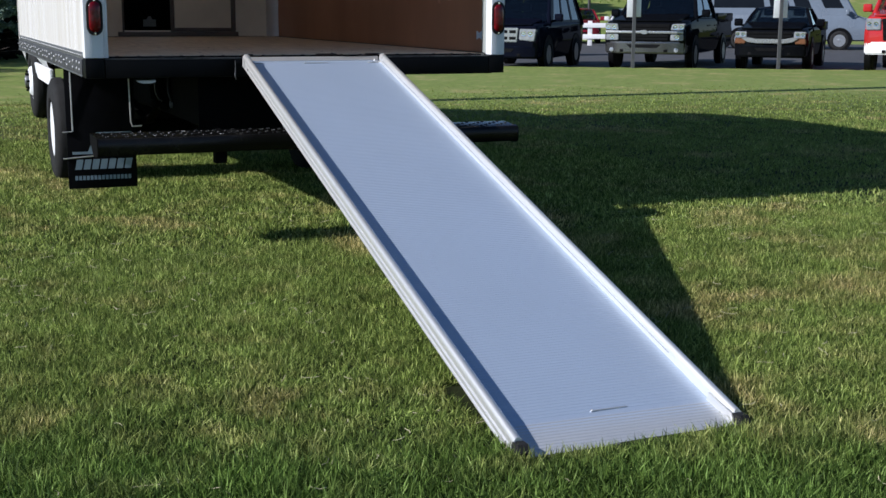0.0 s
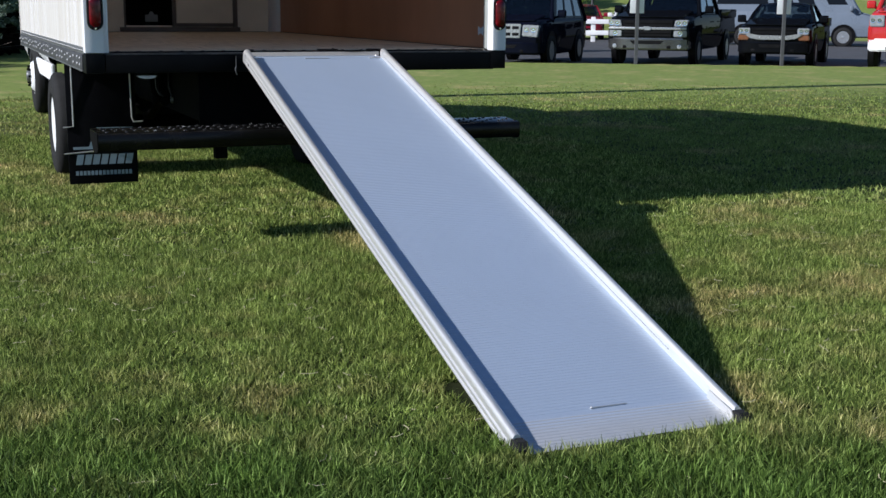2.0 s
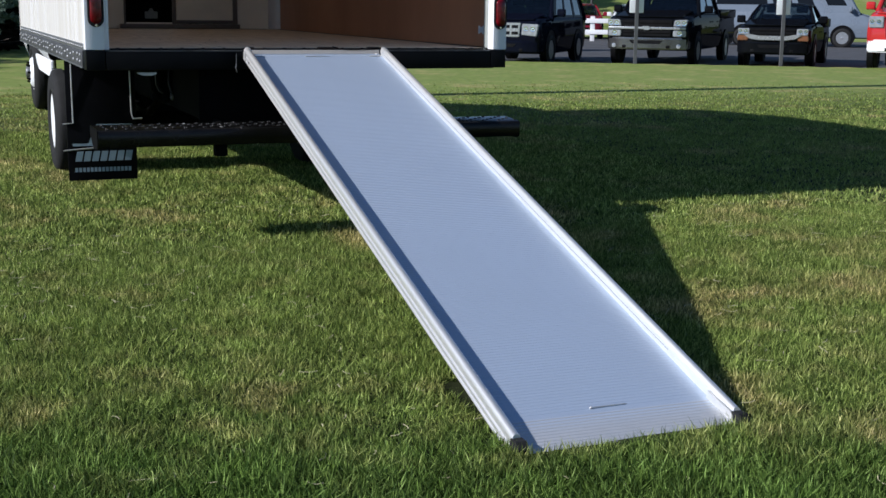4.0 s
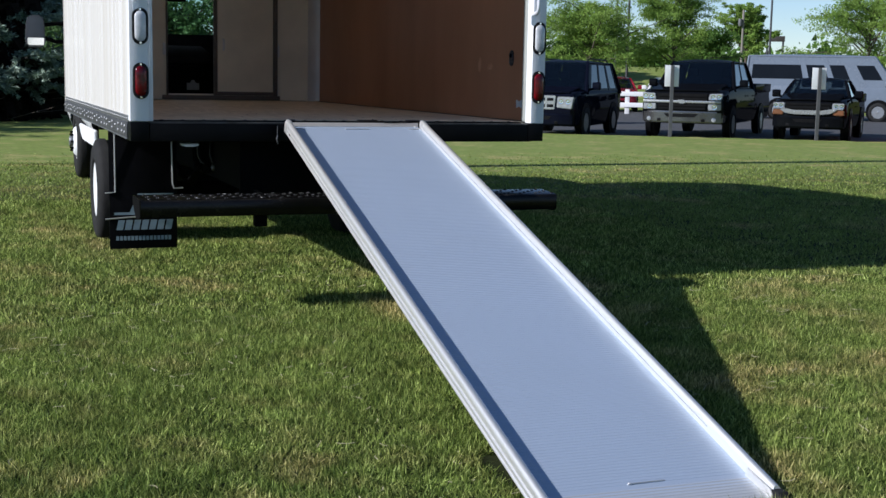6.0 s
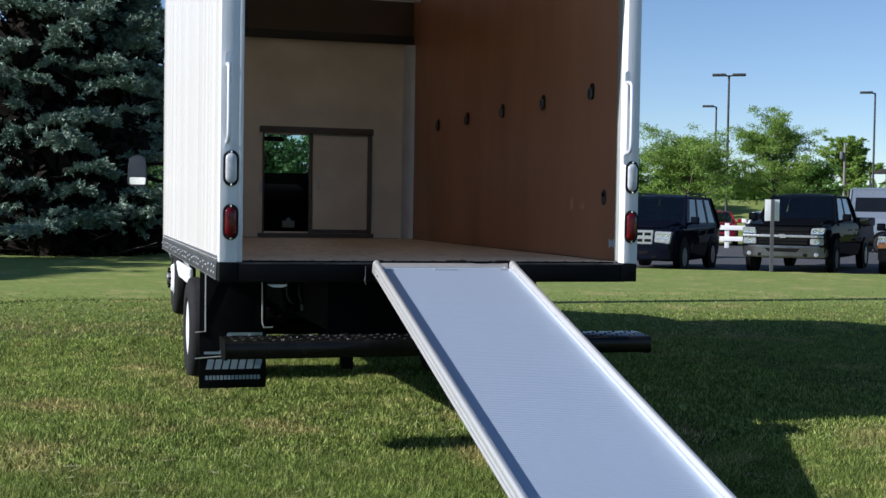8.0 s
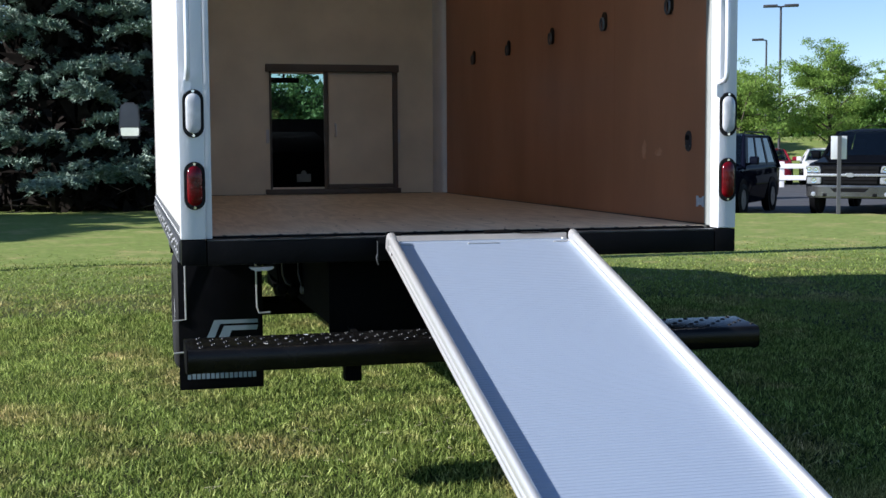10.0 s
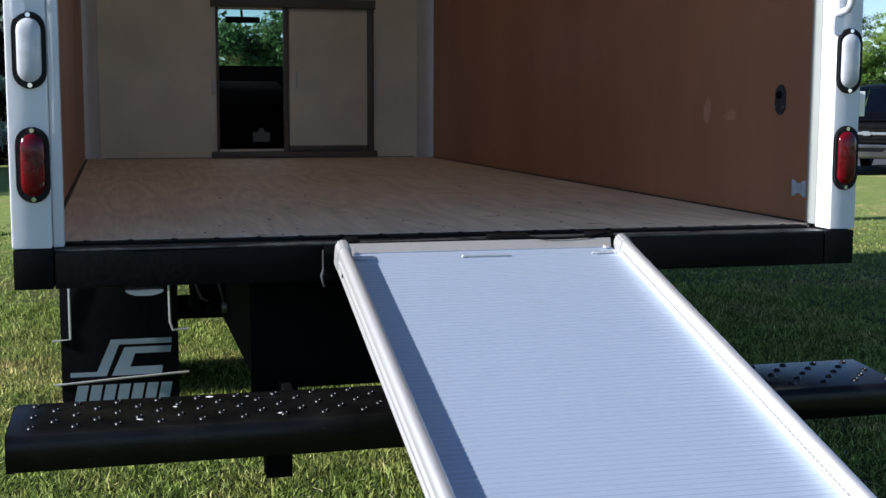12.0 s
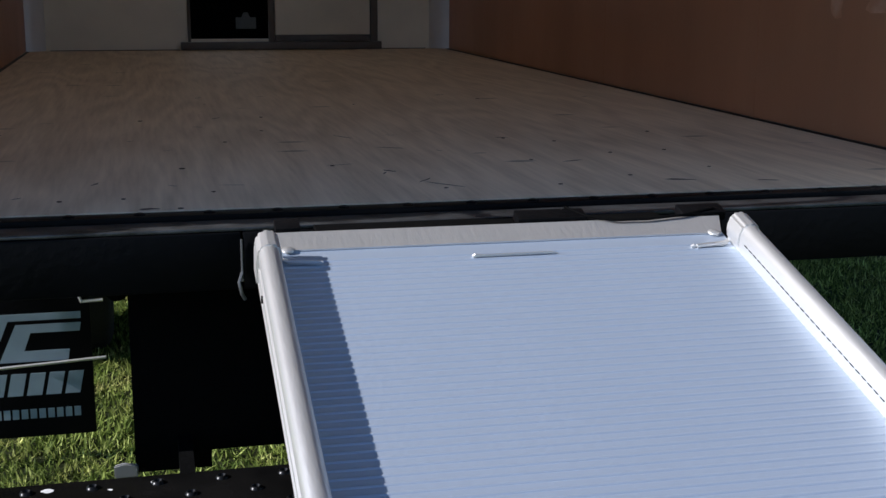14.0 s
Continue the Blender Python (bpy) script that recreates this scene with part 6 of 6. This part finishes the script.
box(bm, -1.1, 1.1, -0.15, 0.15, 6.2, 6.85, 0.03)
part("panel", bm, M_DARKTRIM, e)
for x in (-0.9, 0.9):
    bm = BM()
    rod(bm, [(x, 0, 0), (x, 0, 6.25)], 0.12, 8)
    part("post", bm, M_LAMP, e)
e.matrix_basis = pose(87.6, 120, 0, 0, 0, -37)

# ---- trees ----
M_BARK = mat("bark", (0.09, 0.07, 0.055), 0.9, var=0.4, scale=8, bump=0.6, bump_scale=30, stretch=(1, 1, 0.2))
M_SPRUCE = mat("blue_spruce_needles", (0.30, 0.375, 0.30), 0.6, scale=0.9, color2=(0.085, 0.145, 0.10), island=0.5, spec=0.15)
M_CROWNSHADE = mat("crown_shade", (0.02, 0.016, 0.013), 0.9, var=0.5, scale=6, spec=0.05)
M_LEAF = see_through(mat("honey_locust_leaf", (0.24, 0.35, 0.075), 0.5, scale=0.7, color2=(0.14, 0.235, 0.045), island=0.35, spec=0.1), 0.4)
M_LEAF2 = see_through(mat("shrub_leaf", (0.12, 0.21, 0.045), 0.5, scale=0.7, color2=(0.07, 0.14, 0.03), island=0.35, spec=0.1), 0.4)


M_LEAF3 = see_through(mat("garden_leaf", (0.1, 0.17, 0.06), 0.5, scale=0.9, color2=(0.05, 0.1, 0.035), island=0.5, spec=0.1), 0.3)


def leaf_tris(rng, P, size, tilt=1.0, along=None, slim=0.5):
    """A small leaf triangle at each point."""
    n = len(P)
    d = rng.normal(size=(n, 3)) if along is None else along + rng.normal(size=(n, 3)) * tilt
    d /= np.linalg.norm(d, axis=1, keepdims=True)
    s = np.cross(d, rng.normal(size=(n, 3)))
    s /= np.linalg.norm(s, axis=1, keepdims=True)
    L = (size * rng.uniform(0.6, 1.3, n))[:, None]
    return np.stack([P - s * L * slim * 0.5, P + s * L * slim * 0.5, P + d * L], 1)


def spruce(x, y, h, r, seed, dense=1.0):
    rng = np.random.default_rng(seed)
    e = thing("blue_spruce", "tall dense blue spruce with drooping branches to the ground", "tree", (x, y, gz(x, y)), group="spruces beside the lawn")
    bm = BM()
    rod(bm, [(0, 0, -0.2), (0.03, 0, h * 0.5), (0, 0, h)], [0.2, 0.12, 0.02], 9)
    part("trunk", bm, M_BARK, e)
    bm = BM()
    P, D = [], []
    nb = int(250 * dense)
    for k in range(nb):
        f = (k + rng.uniform(0, 1)) / nb
        z = 0.15 + (h - 0.3) * f ** 1.2
        ln = r * max(0.02, 1 - z / h) ** 0.8 * rng.uniform(0.66, 1.14) + 0.15
        a = rng.uniform(0, 2 * np.pi)
        droop = -0.26 * ln * (1 - 0.7 * z / h)
        base, tip = np.array([0, 0, z]), np.array([math.cos(a) * ln, math.sin(a) * ln, z + droop + rng.uniform(-0.06, 0.26) * ln])
        mid = (base + tip) / 2 + np.array([0, 0, -0.10 * ln])
        rod(bm, [base, mid, tip], [0.03, 0.018, 0.005], 4)
        if tip[2] < 0.7:    # the lowest boughs are bare
            continue
        side = np.array([-math.sin(a), math.cos(a), 0])
        # side twigs carry the needles, so that each bough is a flat fan with fingers
        nt = 9 + int(9 * ln / r)
        tt = np.linspace(0.42, 1.0, nt)
        m = int(38 + 12 * ln / r)
        for t in tt:
            c = (1 - t) ** 2 * base + 2 * (1 - t) * t * mid + t ** 2 * tip
            sgn = rng.choice([-1.0, 1.0]) if t < 0.97 else 0.0
            out = (tip - base) / ln
            tw = out * 0.75 + side * sgn * 0.8 + np.array([0, 0, rng.uniform(-0.34, 0.22)])
            tl = (0.34 * ln * (1.15 - t) + 0.12) * rng.uniform(0.7, 1.2)
            u = rng.uniform(0, 1, m)
            q = c + tw * (u * tl)[:, None] + np.array([0, 0, -0.05]) * (u ** 2)[:, None] + rng.normal(size=(m, 3)) * 0.028
            P.append(q)
            D.append(np.repeat(tw[None, :], m, 0) + np.array([0, 0, 0.15]))
    part("limb", bm, M_BARK, e)
    P, D = np.concatenate(P), np.concatenate(D)
    V = np.concatenate([leaf_tris(rng, P, 0.118, 0.5, D, 0.36), leaf_tris(rng, P + rng.normal(size=P.shape) * 0.025, 0.105, 0.55, D, 0.34)])
    part("crown", mesh_tris("crown", V, M_SPRUCE), M_SPRUCE, e)
    # near-black twig sheets added inside the crown stand in for its inner shade
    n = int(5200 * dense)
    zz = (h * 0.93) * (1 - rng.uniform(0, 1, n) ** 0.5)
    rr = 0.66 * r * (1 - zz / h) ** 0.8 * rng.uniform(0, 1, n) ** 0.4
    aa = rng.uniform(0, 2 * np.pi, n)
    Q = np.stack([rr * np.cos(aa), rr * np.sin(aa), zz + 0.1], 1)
    part("shade_core", mesh_tris("shade_core", leaf_tris(rng, Q, 0.55, slim=0.5), M_CROWNSHADE), M_CROWNSHADE, e, "dark twigs added inside the tree as its inner shade")
    return e


def broadleaf(x, y, z, h, r, seed, leaf=M_LEAF, trunk_h=1.6, n_leaf=9000, size=0.2, name="locust_tree", label="young honey locust with airy light green crown", flat=0.6, lean=0.0, nb=26):
    rng = np.random.default_rng(seed)
    e = thing(name, label, "tree", (x, y, z))
    bm = BM()
    rod(bm, [(0, 0, -0.3), (0.05, 0, trunk_h), (0.1 + lean, 0.05, h * 0.8)], [0.11, 0.085, 0.02], 8)
    part("trunk", bm, M_BARK, e)
    bm = BM()
    P = []
    for k in range(nb):
        f = k / nb
        z0 = trunk_h * 0.85 + (h * 0.72 - trunk_h * 0.85) * f
        a = 2.4 * k + rng.uniform(-0.5, 0.5)
        ln = r * (1.0 - 0.55 * f) * rng.uniform(0.55, 1.15)
        tip = np.array([math.cos(a) * ln, math.sin(a) * ln, z0 + (h - z0) * rng.uniform(0.1, 1.05) * flat + 0.1])
        base = np.array([lean * f, 0, z0])
        mid = (base + tip) / 2 + np.array([0, 0, 0.12 * ln])
        rod(bm, [base, mid, tip], [0.045, 0.025, 0.006], 5)
        m = n_leaf // nb
        nc = 20
        t = rng.uniform(0.25, 1.05, nc)
        c = (1 - t)[:, None] * base + t[:, None] * tip + rng.normal(size=(nc, 3)) * np.array([0.26, 0.26, 0.13]) * r * 0.35
        idx = rng.integers(0, nc, m)
        P.append(c[idx] + rng.normal(size=(m, 3)) * np.array([0.13, 0.13, 0.06]) * (0.35 * r))
    part("limb", bm, M_BARK, e)
    P = np.concatenate(P)
    part("crown", mesh_tris("crown", leaf_tris(rng, P, size, slim=0.6), leaf), leaf, e)
    return e


spruce(-2.36, 27.2, 11.4, 4.15, 1, 1.3)
spruce(-7.6, 30.6, 11.4, 4.2, 2)
spruce(-0.85, 32.6, 10.0, 3.6, 3, 0.75)
broadleaf(24.3, 44.5, 0.1, 5.6, 3.7, 11, n_leaf=42000, size=0.085, trunk_h=1.4)
broadleaf(29.6, 46.0, 0.1, 7.0, 3.2, 12, n_leaf=42000, size=0.085, trunk_h=1.7)
broadleaf(41.0, 46.0, 0.1, 7.0, 3.9, 13, n_leaf=30000, size=0.1, trunk_h=2.2)
broadleaf(50.5, 71.0, float(bank_z(50.5, 71.0)) - 0.1, 4.6, 2.1, 14, M_LEAF, 0.8, 26000, 0.15, "round_tree", "dense round green tree behind the car park", 0.9)
for k, (x, y, h, r) in enumerate(((26.0, 66.0, 3.2, 3.2), (30.5, 66.5, 3.4, 3.2), (35.2, 67.0, 2.8, 2.6), (45.0, 68.0, 2.8, 3.2))):
    broadleaf(x, y, float(bank_z(x, y)) - 0.1, h, r, 30 + k, M_LEAF2, 0.5, 20000, 0.17, "hedge_shrub", "dense green shrub on the far bank", 0.9)
for k, (x, y, h, r) in enumerate(((1.6, 19.5, 3.0, 2.1), (4.6, 22.5, 3.3, 2.3))):
    broadleaf(x, y, gz(x, y), h, r, 50 + k, M_LEAF3, 0.5, 22000, 0.1, "garden_tree", "leafy green garden tree ahead of the truck", 0.85)

# unseen broad trees, added so that their shade falls across the lawn
for k, (x, y) in enumerate(((-14.6, 21.4), (-15.7, 18.6), (-17.2, 16.6))):
    broadleaf(x, y, gz(x, y), 7.2, 3.3, 70 + k, M_LEAF3, 1.4, 26000, 0.4, "shade_tree", "tall broad leafy tree, unseen, added to shade the lawn", 0.85, nb=80)


def far_woods():
    """A low uneven belt of woodland on the horizon."""
    rng = np.random.default_rng(77)
    P = []
    for k in range(90):
        f = k / 89
        c = np.array([30 + 160 * f, 150 - 30 * f + rng.uniform(-8, 8), 2.0])
        hgt, rad = rng.uniform(2.2, 5.2) * (1.15 - 0.45 * f), rng.uniform(2.0, 4.5)
        q = rng.normal(size=(260, 3)) * np.array([rad * 0.5, rad * 0.5, hgt * 0.24]) + np.array([0, 0, hgt * 0.5])
        P.append(c + q)
    P = np.concatenate(P)
    tagged(new("far_woods", mesh_tris("far_woods", leaf_tris(rng, P, 0.9, slim=0.8), M_LEAF2)), "distant low belt of green trees", "woods", kind="stuff")


far_woods()
